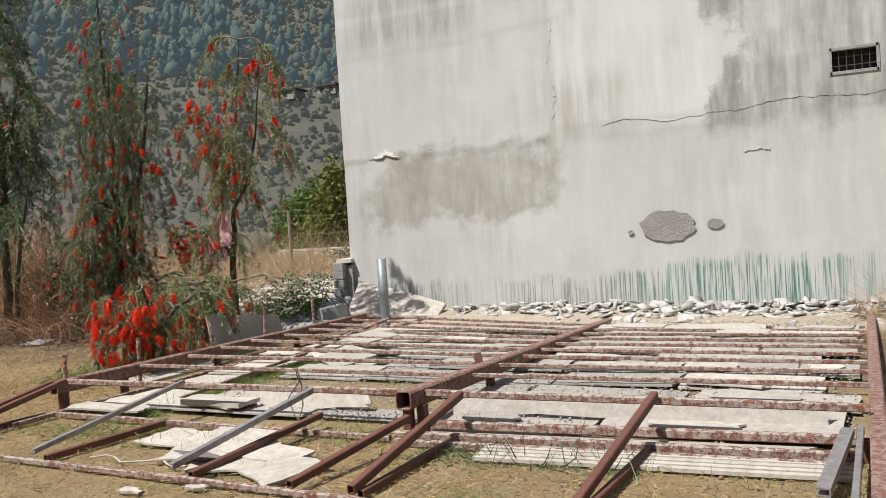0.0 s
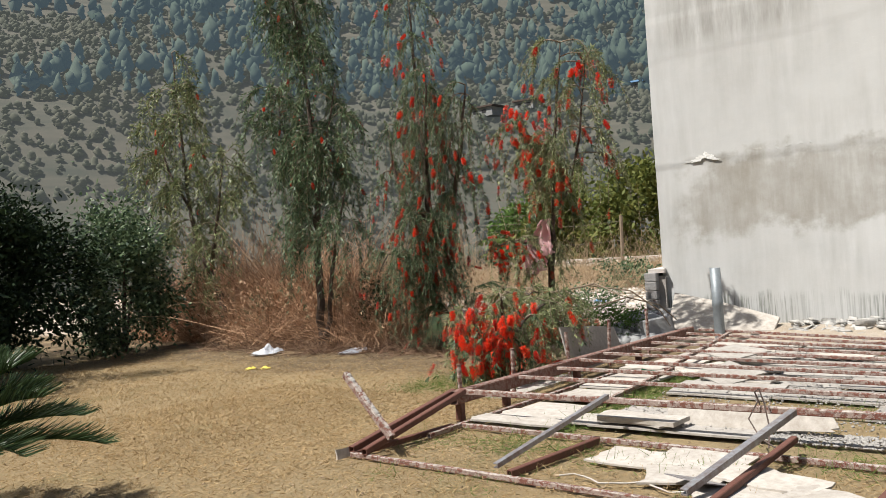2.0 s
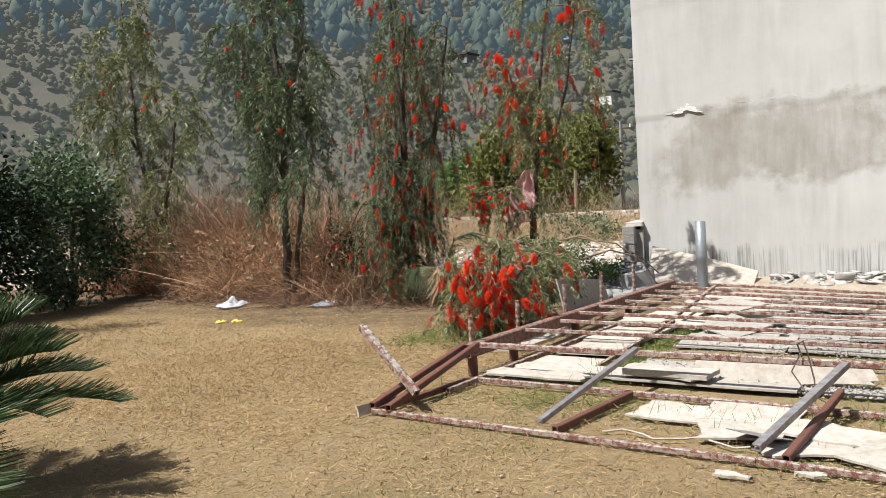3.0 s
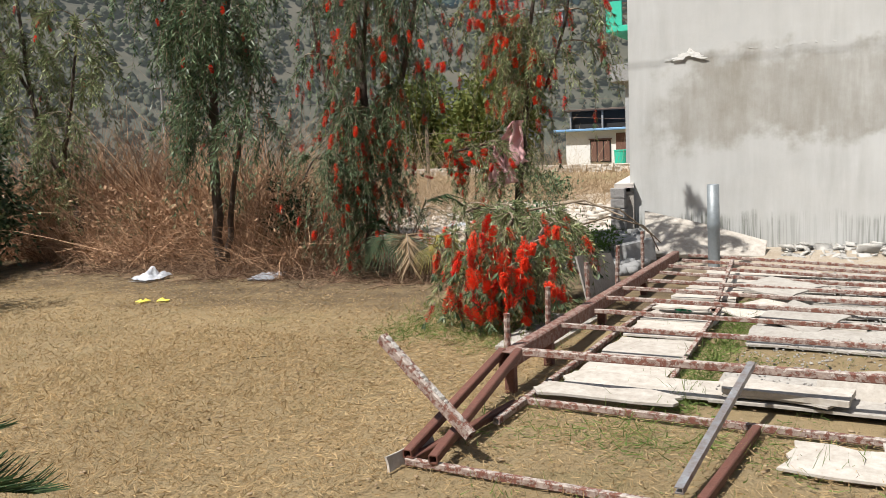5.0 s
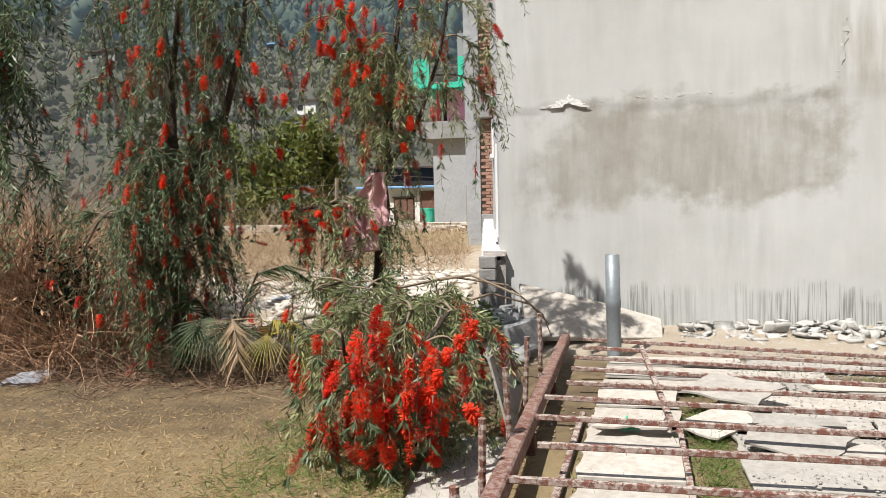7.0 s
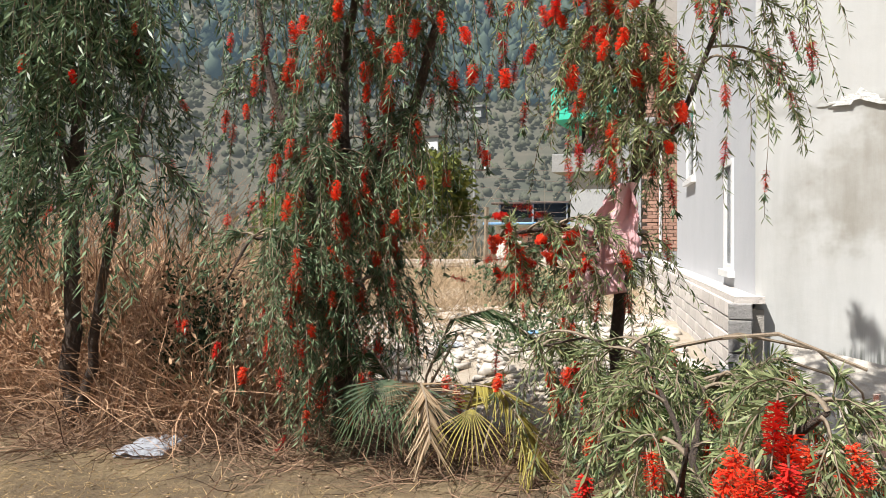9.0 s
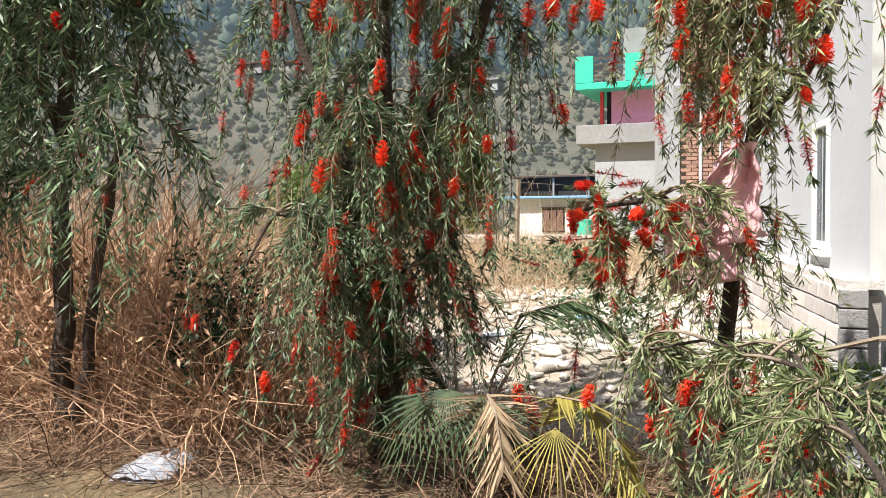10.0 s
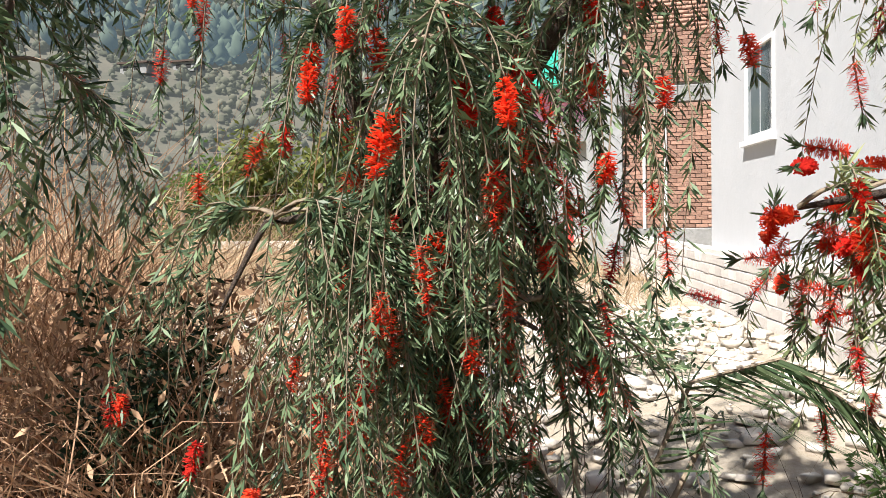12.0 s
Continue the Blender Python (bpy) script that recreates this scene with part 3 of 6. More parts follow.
def twigs(paths, r0, r1):
    """Three-sided twigs along paths (S, N, 3)."""
    S, N, _ = paths.shape
    T = np.gradient(paths, axis=1)
    T /= np.linalg.norm(T, axis=2, keepdims=True) + 1e-9
    ref = np.broadcast_to(np.array([0.4, 0.2, 0.1]), T.shape)
    s = np.cross(T, ref)
    s /= np.linalg.norm(s, axis=2, keepdims=True) + 1e-9
    u = np.cross(T, s)
    r = np.linspace(r0, r1, N)[None, :, None]
    ring = np.stack([paths + r * (math.cos(a) * s + math.sin(a) * u) for a in (0, 2.094, 4.189)], 2)
    v = ring.reshape(-1, 3)
    si, ni, ki = np.meshgrid(np.arange(S), np.arange(N - 1), np.arange(3), indexing="ij")
    q = lambda n, k: (si * N + n) * 3 + k % 3
    f = np.stack([q(ni, ki), q(ni, ki + 1), q(ni + 1, ki + 1), q(ni + 1, ki)], -1).reshape(-1, 4)
    return v, f


def hanging(roots, dirs, lengths, rnd, N=10, sag=1.0):
    """Weeping strands: they leave outwards and bend down under their weight."""
    S = len(roots)
    t = np.linspace(0, 1, N)[None, :, None]
    L = lengths[:, None, None]
    wig = 0.05 * rnd.normal(size=(S, 1, 3)) * np.sin(t * 5 + rnd.uniform(0, 6, (S, 1, 1)))
    d = dirs[:, None, :]
    paths = roots[:, None, :] + L * (d * (t - 0.42 * t * t) + np.array([0, 0, -1.0]) * sag * 0.75 * t * t) + L * wig * t
    paths[..., 2] = np.maximum(paths[..., 2], 0.10)
    return paths


def sample_on(paths, per, rnd, lo=0.05, hi=1.0):
    S, N, _ = paths.shape
    t = rnd.uniform(lo, hi, (S, per)) * (N - 1)
    i = np.minimum(t.astype(int), N - 2)
    fr = (t - i)[..., None]
    idx = np.arange(S)[:, None]
    a, b = paths[idx, i], paths[idx, i + 1]
    T = b - a
    T = T / (np.linalg.norm(T, axis=2, keepdims=True) + 1e-9)
    return (a * (1 - fr) + b * fr).reshape(-1, 3), T.reshape(-1, 3)


def flower_mesh(seed, mat, length=0.085, radius=0.032, tip=True):
    """A bottlebrush flower spike hanging along -z: many fine red bristles round a stem, with a leaf tuft at its end."""
    r = np.random.RandomState(seed)
    n = 210
    z = -r.uniform(0, length, n)
    P = np.stack([np.zeros(n), np.zeros(n), z], 1)
    a = r.uniform(0, 6.283, n)
    up = r.uniform(-0.35, 0.25, n)
    d = np.stack([np.cos(a), np.sin(a), up], 1)
    d /= np.linalg.norm(d, axis=1, keepdims=True)
    s = np.cross(d, [0, 0, 1.0])
    ln = (radius * r.uniform(0.75, 1.12, n) * (0.65 + 0.35 * np.sin(np.clip(-z / length, 0.05, 0.95) * np.pi)))[:, None]
    w = 0.0024
    v = np.stack([P - s * w * 0.6, P + s * w * 0.6, P + d * ln + s * w, P + d * ln - s * w], 1).reshape(-1, 3)
    f = np.arange(4 * n).reshape(-1, 4)
    Pl = np.stack([np.zeros(14), np.zeros(14), -length - r.uniform(0, 0.03, 14)], 1)
    v2, f2 = leaves_along(Pl, np.tile([[0, 0, -1.0]], (14, 1)), 14, 0.05, 0.008, 0.7, r)
    vs, fs = twigs(np.stack([np.zeros(4), np.zeros(4), np.linspace(0.02, -length - 0.03, 4)], 1)[None], 0.003, 0.002)
    V = np.vstack([v, v2, vs])
    F = np.vstack([f, f2 + len(v), fs + len(v) + len(v2)])
    slots = np.concatenate([np.zeros(len(f)), np.ones(len(f2)), np.full(len(fs), 2)])
    ob = from_arrays("flower", V, F, [mat, "leaf", "twig"], slots=slots)
    me = ob.data
    bpy.data.objects.remove(ob)
    return me


FLOWERS = [flower_mesh(1, "petal", 0.10, 0.028), flower_mesh(2, "petal", 0.12, 0.027), flower_mesh(3, "petal_dark", 0.105, 0.025), flower_mesh(4, "petal", 0.085, 0.030)]


def put_flower(at, axis, tree, rnd, size=1.0):
    ob = new("flower", FLOWERS[rnd.randint(len(FLOWERS))])
    q = (-Vector(axis)).to_track_quat('Z', 'Y')
    ob.parent = tree
    ob.location = Vector(at) - tree.location
    ob.rotation_mode = 'QUATERNION'
    ob.rotation_quaternion = q
    s = size * rnd.uniform(0.85, 1.25)
    ob.scale = (s, s, s)


def grow(base, limbs, branches, strands, per, seed, name, label, flowers, length=(0.45, 1.0), blen=(0.5, 1.1), leaf="leaf",
         leaf_len=0.066, leaf_w=0.0090, high=0.3, group="", top_flowers=0.0, fsize=1.0, sag=1.0):
    """A weeping tree: limbs given as (points, radii); side branches leave them at random and bear hanging leafy strands."""
    rnd = np.random.RandomState(seed)
    tree = empty(name, base, label, "tree", group)
    for k, (pts, rad, *bare) in enumerate(limbs):
        pts = [Vector(p) for p in pts]
        fine, fr = [], []
        for i in range(len(pts) - 1):
            for s in range(4):
                t = s / 4
                fine.append(pts[i].lerp(pts[i + 1], t) + Vector(rnd.normal(size=3)) * 0.25 * rad[i])
                fr.append(rad[i] * (1 - t) + rad[i + 1] * t)
        fine.append(pts[-1])
        fr.append(rad[-1])
        child(part("trunk" if k == 0 else "limb", rod(bmesh.new(), fine, fr, 8), "bark", smooth=True), tree)
    # points along limbs, more of them high up
    src, wgt = [], []
    for pts, rad, *bare in limbs:
        if bare and bare[0] is True:
            continue
        for a, b in zip(pts, pts[1:]):
            for t in np.linspace(0, 1, 8):
                p = np.array(a) * (1 - t) + np.array(b) * t
                if bare or p[2] > base[2] + high:
                    src.append(p)
                    wgt.append(0.6 + max(0.0, p[2] - base[2] - high))
    src, wgt = np.array(src), np.array(wgt)
    pick = rnd.choice(len(src), branches, p=wgt / wgt.sum())
    a = rnd.uniform(0, 6.283, branches)
    d = np.stack([np.cos(a), np.sin(a), rnd.uniform(0.1, 1.0, branches)], 1)
    d /= np.linalg.norm(d, axis=1, keepdims=True)
    bl = rnd.uniform(*blen, branches)
    bp = hanging(src[pick], d, bl, rnd, 9, 0.55 * sag)
    roots, tang = sample_on(bp, max(1, strands // branches), rnd, 0.25, 1.0)
    S = len(roots)
    dd = tang + 0.7 * rnd.normal(size=(S, 3)) * np.array([1, 1, 0.4])
    dd /= np.linalg.norm(dd, axis=1, keepdims=True)
    ll = rnd.uniform(*length, S)
    sp = hanging(roots, dd, ll, rnd, 9, sag)
    P1, T1 = sample_on(sp, per, rnd, 0.02)
    P2, T2 = sample_on(bp, per // 2, rnd, 0.4)
    P, T = np.vstack([P1, P2]), np.vstack([T1, T2])
    v, f = leaves_along(P, T, len(P), leaf_len, leaf_w, 0.82, rnd, 0.03)
    child(tagged(from_arrays("crown", v, f, leaf), kind="stuff"), tree)
    v1, f1 = twigs(bp, 0.010, 0.004)
    v2, f2 = twigs(sp, 0.004, 0.0015)
    child(tagged(from_arrays("branchwork", np.vstack([v1, v2]), np.vstack([f1, f2 + len(v1)]), "twig"), kind="stuff"), tree)
    if top_flowers:
        w = np.exp(top_flowers * (sp[:, 0, 2] - sp[:, 0, 2].mean()))
        ids = rnd.choice(S, flowers, replace=False, p=w / w.sum())
    else:
        ids = rnd.choice(S, flowers, replace=False)
    for s in ids:
        n = rnd.randint(4, 8)
        put_flower(sp[s, n], sp[s, n + 1] - sp[s, n], tree, rnd, fsize)
    return tree


BB = "bottlebrush trees along the lawn"
# the slender tree that carries the cloth
grow((-7.92, 9.26, 0.2), [
    ([(-7.92, 9.26, 0.05), (-7.93, 9.25, 0.5), (-7.87, 9.2, 1.05), (-7.80, 9.2, 1.7), (-7.72, 9.2, 2.6), (-7.5, 9.15, 3.85)], [0.055, 0.045, 0.04, 0.03, 0.022, 0.008]),
    ([(-7.87, 9.2, 1.05), (-8.0, 9.1, 1.27), (-8.2, 9.0, 1.42), (-8.55, 8.9, 1.36)], [0.032, 0.025, 0.018, 0.008], "low"),
    ([(-7.80, 9.2, 1.7), (-7.55, 9.2, 2.0), (-7.3, 9.1, 2.6), (-7.12, 9.05, 3.5)], [0.022, 0.018, 0.014, 0.006]),
    ([(-7.76, 9.2, 2.1), (-8.0, 9.2, 2.5), (-8.15, 9.15, 3.0)], [0.02, 0.015, 0.006]),
], 54, 340, 60, 21, "bottlebrush_tree", "slender weeping bottlebrush tree with many red flowers", 130, (0.3, 0.7), (0.35, 0.75), leaf="leaf_pale", high=1.75, group=BB, top_flowers=0.3, fsize=1.15)

# the full tree in the middle
grow((-9.65, 8.98, 0.0), [
    ([(-9.65, 8.98, 0.0), (-9.62, 8.95, 0.5), (-9.66, 8.92, 1.0), (-9.58, 8.9, 1.4), (-9.62, 8.95, 2.2), (-9.75, 9.0, 3.4), (-9.8, 9.0, 4.95)], [0.085, 0.075, 0.07, 0.055, 0.045, 0.03, 0.01]),
    ([(-9.58, 8.9, 1.4), (-9.39, 8.87, 1.73), (-9.1, 8.85, 2.1), (-8.9, 8.8, 2.7), (-8.75, 8.8, 3.5)], [0.05, 0.042, 0.035, 0.025, 0.01]),
    ([(-9.6, 8.9, 1.2), (-9.9, 8.95, 1.7), (-10.15, 8.9, 2.4), (-10.3, 8.9, 3.2)], [0.04, 0.034, 0.024, 0.008]),
    ([(-9.65, 8.95, 2.4), (-9.4, 8.7, 2.9), (-9.25, 8.6, 3.7)], [0.03, 0.022, 0.008]),
    ([(-9.58, 8.9, 1.4), (-9.5, 8.65, 1.85), (-9.5, 8.45, 1.9), (-9.55, 8.3, 1.75)], [0.03, 0.022, 0.014, 0.006]),
    ([(-9.66, 8.92, 1.0), (-9.85, 8.65, 1.35), (-10.0, 8.45, 1.35), (-10.1, 8.35, 1.1)], [0.022, 0.016, 0.011, 0.005]),
    ([(-9.64, 8.94, 0.8), (-9.4, 8.7, 1.1), (-9.25, 8.5, 1.05)], [0.02, 0.014, 0.006]),
], 84, 600, 84, 22, "bottlebrush_tree", "full weeping bottlebrush tree with dark foliage and scattered red flowers", 300, (0.35, 0.8), (0.25, 0.52), high=0.6, leaf_len=0.060, leaf_w=0.0086, group=BB, fsize=1.15, sag=1.3)

# the tall tree beyond it
grow((-11.75, 8.75, 0.0), [
    ([(-11.75, 8.75, 0.0), (-11.72, 8.75, 0.9), (-11.65, 8.75, 2.0), (-11.7, 8.8, 3.2), (-11.85, 8.8, 4.6), (-12.0, 8.8, 5.9)], [0.07, 0.06, 0.05, 0.038, 0.022, 0.008]),
    ([(-11.6, 8.72, 0.1), (-11.45, 8.7, 0.8), (-11.2, 8.65, 1.6), (-10.9, 8.6, 2.3)], [0.04, 0.034, 0.024, 0.008]),
    ([(-11.67, 8.75, 1.8), (-12.0, 8.75, 2.4), (-12.35, 8.8, 3.4), (-12.5, 8.8, 4.1)], [0.034, 0.028, 0.02, 0.007]),
    ([(-11.68, 8.78, 2.5), (-11.3, 8.7, 3.1), (-11.05, 8.7, 3.9)], [0.03, 0.02, 0.007]),
], 88, 760, 46, 23, "bottlebrush_tree", "tall slender bottlebrush tree with grey-green hanging foliage", 48, (0.4, 0.85), (0.45, 0.95), high=1.45, leaf_len=0.095, leaf_w=0.015, group=BB)

# the bent tree at the far end of the row
grow((-14.75, 9.3, 0.0), [
    ([(-14.75, 9.3, 0.0), (-14.9, 9.3, 0.7), (-15.2, 9.3, 1.25), (-15.55, 9.3, 1.8), (-15.7, 9.3, 2.8), (-15.8, 9.3, 4.2), (-15.9, 9.3, 5.4)], [0.075, 0.065, 0.06, 0.045, 0.03, 0.02, 0.008]),
    ([(-15.2, 9.3, 1.25), (-14.9, 9.25, 1.8), (-14.65, 9.2, 2.5), (-14.4, 9.2, 3.4)], [0.045, 0.036, 0.025, 0.008]),
    ([(-15.65, 9.3, 2.4), (-16.1, 9.2, 3.2), (-16.4, 9.2, 4.0)], [0.028, 0.02, 0.007]),
], 50, 400, 36, 24, "bottlebrush_tree", "bent thin bottlebrush tree with sparse foliage", 14, (0.4, 0.9), (0.5, 1.0), leaf="leaf_pale", leaf_len=0.105, leaf_w=0.018, high=1.0, group=BB)

# low shrub by the fallen frame, heavy with flowers
grow((-7.15, 6.95, 0.0), [
    ([(-7.15, 6.95, 0.0), (-7.1, 6.9, 0.4), (-7.0, 6.8, 0.7), (-6.88, 6.6, 0.86)], [0.03, 0.026, 0.02, 0.008]),
    ([(-7.1, 6.92, 0.3), (-6.95, 7.1, 0.6), (-6.88, 7.4, 0.74), (-6.92, 7.7, 0.72)], [0.022, 0.018, 0.013, 0.006]),
    ([(-7.12, 6.93, 0.2), (-7.3, 7.3, 0.5), (-7.3, 7.8, 0.7), (-7.1, 8.3, 0.7)], [0.02, 0.016, 0.012, 0.005]),
    ([(-7.13, 6.94, 0.15), (-7.3, 6.75, 0.5), (-7.25, 6.55, 0.75)], [0.02, 0.015, 0.006]),
    ([(-7.3, 7.8, 0.7), (-7.6, 8.2, 0.78), (-7.95, 8.5, 0.82), (-8.4, 8.55, 0.7)], [0.012, 0.010, 0.007, 0.004]),
    ([(-7.3, 7.3, 0.5), (-7.5, 7.8, 0.72), (-7.6, 8.3, 0.8), (-7.65, 8.75, 0.74)], [0.012, 0.010, 0.007, 0.004]),
], 42, 300, 54, 25, "bottlebrush_shrub", "low sprawling bottlebrush shrub loaded with scarlet flowers", 95, (0.3, 0.62), (0.25, 0.55), leaf="leaf_pale", high=0.35, fsize=1.25)


cloth_tree = scene.objects["bottlebrush_tree"]
rc = np.random.RandomState(78)
for k in range(34):
    at = np.array([-8.34, 8.92, 1.26]) + rc.normal(size=3) * np.array([0.2, 0.08, 0.10])
    put_flower(at, (rc.normal() - 0.3, 0.6 * rc.normal() - 0.3, 0.4 * rc.normal()), cloth_tree, rc, 1.0)
for k in range(44):
    mid, dev = ((-8.12, 9.15, 2.95), 0.2) if k % 4 else ((-7.15, 9.08, 3.5), 0.13)
    at = np.array(mid) + rc.normal(size=3) * dev * np.array([1.0, 0.8, 0.9])
    put_flower(at, (0.3 * rc.normal(), 0.3 * rc.normal(), -1.0), cloth_tree, rc, 1.2)
shrub = scene.objects["bottlebrush_shrub"]
rc = np.random.RandomState(77)
for k in range(84):
    at = np.array([-6.90, 6.45, 0.58]) + rc.normal(size=3) * np.array([0.22, 0.20, 0.17])
    put_flower(at, (0.3 * rc.normal(), 0.3 * rc.normal() - 0.15, -1.0), shrub, rc, 1.25)


def strips(P, D, L, W, bend, rnd, seg=3, arch=0.0, curl=0.0):
    """Thin bent stems or blades as strips: start P, direction D, length L, width W; arch: how far they bow to the ground, curl: their waviness."""
    k = len(P)
    side = np.cross(D, rnd.normal(size=(k, 3)))
    side /= np.linalg.norm(side, axis=1, keepdims=True) + 1e-9
    t = np.linspace(0, 1, seg + 1)
    rows = []
    b = bend * rnd.normal(size=(k, 3)) - np.array([0, 0, arch])
    wav, ph = curl * rnd.normal(size=(k, 3)), rnd.uniform(0, 6.28, (k, 1))
    for q in t:
        c = P + D * (L * q)[:, None] + b * (L * q * q)[:, None] + wav * np.sin(ph + 5.5 * q) * (L * q)[:, None]
        c[:, 2] = np.maximum(c[:, 2], 0.012)
        w = (W * (1 - 0.75 * q))[:, None]
        rows += [c - side * w / 2, c + side * w / 2]
    v = np.stack(rows, 1).reshape(-1, 3)
    m = 2 * (seg + 1)
    f = np.stack([np.array([2 * s, 2 * s + 1, 2 * s + 3, 2 * s + 2]) for s in range(seg)])
    f = (np.arange(k)[:, None, None] * m + f[None]).reshape(-1, 4)
    return v, f


def scatter(name, xy, mat, label, category, L, W, up, seed, bend=0.3, seg=3, z0=0.0, lift=0.0, arch=0.0, curl=0.0):
    rnd = np.random.RandomState(seed)
    k = len(xy)
    P = np.column_stack([xy, height(xy[:, 0], xy[:, 1]) + z0 + lift * rnd.uniform(0, 1, k)])
    D = np.column_stack([rnd.normal(size=(k, 2)), np.full(k, up)])
    D /= np.linalg.norm(D, axis=1, keepdims=True)
    v, f = strips(P, D, L * rnd.uniform(0.5, 1.4, k), W * rnd.uniform(0.6, 1.4, k), bend, rnd, seg, arch, curl)
    return tagged(from_arrays(name, v, f, mat), label, category, kind="stuff")


def clumped(k, n, box4, sigma, seed):
    rnd = np.random.RandomState(seed)
    x0, y0, x1, y1 = box4
    c = np.column_stack([rnd.uniform(x0, x1, n), rnd.uniform(y0, y1, n)])
    return c[rnd.randint(n, size=k)] + rnd.normal(size=(k, 2)) * sigma


rs = np.random.RandomState(5)


def off_house(xy):
    return xy[(xy[:, 1] < 10.4) | (xy[:, 0] < side_x(xy[:, 1]) - 0.5)]


# short dry lawn, closest stretch densest
xy = np.vstack([np.column_stack([rs.uniform(-9.5, 0.5, 110000), rs.uniform(1.2, 6.0, 110000)]),
                np.column_stack([rs.uniform(-15, -6.3, 95000), rs.uniform(3.0, 9.0, 95000)])])
keep = ~((xy[:, 0] > -6.1) & (xy[:, 1] > 4.9)) & (xy[:, 1] < 8.2 - np.abs(rs.normal(size=len(xy))) * 0.9)
scatter("lawn_grass", xy[keep], "blade", "short dry straw-coloured lawn grass", "grass", 0.034, 0.0042, 0.8, 31, 0.3, 1)
xy = clumped(9000, 160, (-6.1, 3.6, -0.4, 9.6), 0.10, 33)
scatter("green_grass", xy, "blade_green", "green grass tufts growing between the broken boards", "grass", 0.042, 0.005, 0.9, 34, 0.4, 2)
xy = np.vstack([np.column_stack([-5.35 + 0.075 * rs.normal(size=2600), rs.uniform(5.0, 8.2, 2600)]), clumped(4200, 40, (-7.9, 6.0, -6.6, 7.4), 0.16, 35), clumped(1500, 20, (-6.1, 4.4, -3.0, 5.1), 0.15, 36)])
scatter("green_grass", xy, "blade_green", "fresh green grass at the foot of the shrub", "grass", 0.05, 0.006, 0.9, 37, 0.6)
xy = clumped(420, 14, (-2.8, 4.45, -1.5, 4.7), 0.10, 38)
scatter("weeds", xy, "leaf", "sparse weeds along the low rail", "weed", 0.085, 0.009, 0.5, 39, 0.8, 3)
xy = clumped(900, 8, (-0.6, 10.2, 0.6, 10.6), 0.14, 27)
scatter("straw_heap", xy, "dry", "small heap of dry straw by the wall", "dry grass", 0.25, 0.007, 0.5, 28, 0.9, 4)
# tangle of dry stems at the lawn's edge
xy = clumped(6400, 64, (-17.5, 9.7, -11.9, 11.6), 0.17, 41)
scatter("dry_bracken", xy, "dry_red", "tangled reddish-brown dry stems behind the trees", "dry brush", 1.75, 0.013, 2.0, 42, 0.22, 6, arch=0.28, curl=0.07)
xy = clumped(6500, 80, (-17.5, 8.85, -10.2, 9.8), 0.13, 39)
scatter("dry_bracken", xy, "dry_red", "arching reddish-brown dry canes at the lawn's edge", "dry brush", 1.05, 0.011, 1.5, 38, 0.3, 7, arch=0.36, curl=0.10)
xy = clumped(5200, 70, (-13.8, 8.25, -8.2, 9.4), 0.16, 43)
scatter("dry_bracken", xy, "dead_twig", "low dry twigs under the trees", "dry brush", 0.42, 0.006, 0.6, 44, 0.5, 8, arch=0.5, curl=0.16)
rb = np.random.RandomState(40)
xy = clumped(9000, 260, (-17.5, 8.8, -9.6, 10.6), 0.12, 40)
P = np.column_stack([xy, rb.uniform(0.02, 1.1, len(xy))])
D = rb.normal(size=(len(xy), 3)) + np.array([0, 0, -0.3])
D /= np.linalg.norm(D, axis=1, keepdims=True)
v, f = leaves_along(P, D, len(P), 0.07, 0.022, 0.6, rb, 0.2)
tagged(from_arrays("dry_leaves", v, f, "dry_red"), "withered brown leaves hanging in the dry brush", "dry leaves", kind="stuff")
# tall straw beyond
xy = off_house(clumped(14000, 150, (-21, 11.0, -11.0, 24), 0.6, 45))
scatter("tall_dry_grass", xy, "dry", "tall dry straw-coloured grass on the waste ground", "dry grass", 0.62, 0.010, 0.9, 46, 0.8, 5)
xy = off_house(clumped(3000, 26, (-12, 15.5, -8.6, 24.0), 0.5, 47))
scatter("tall_dry_grass", xy, "dry", "dry grass between the stones", "dry grass", 0.26, 0.01, 1.2, 48, 0.5, 4)
xy = np.column_stack([rs.uniform(-60, -10, 16000), rs.uniform(24, 70, 16000)])
scatter("field_grass", off_house(xy), "dry", "far field of dry grass", "dry grass", 0.22, 0.04, 1.0, 49, 0.5, 2)


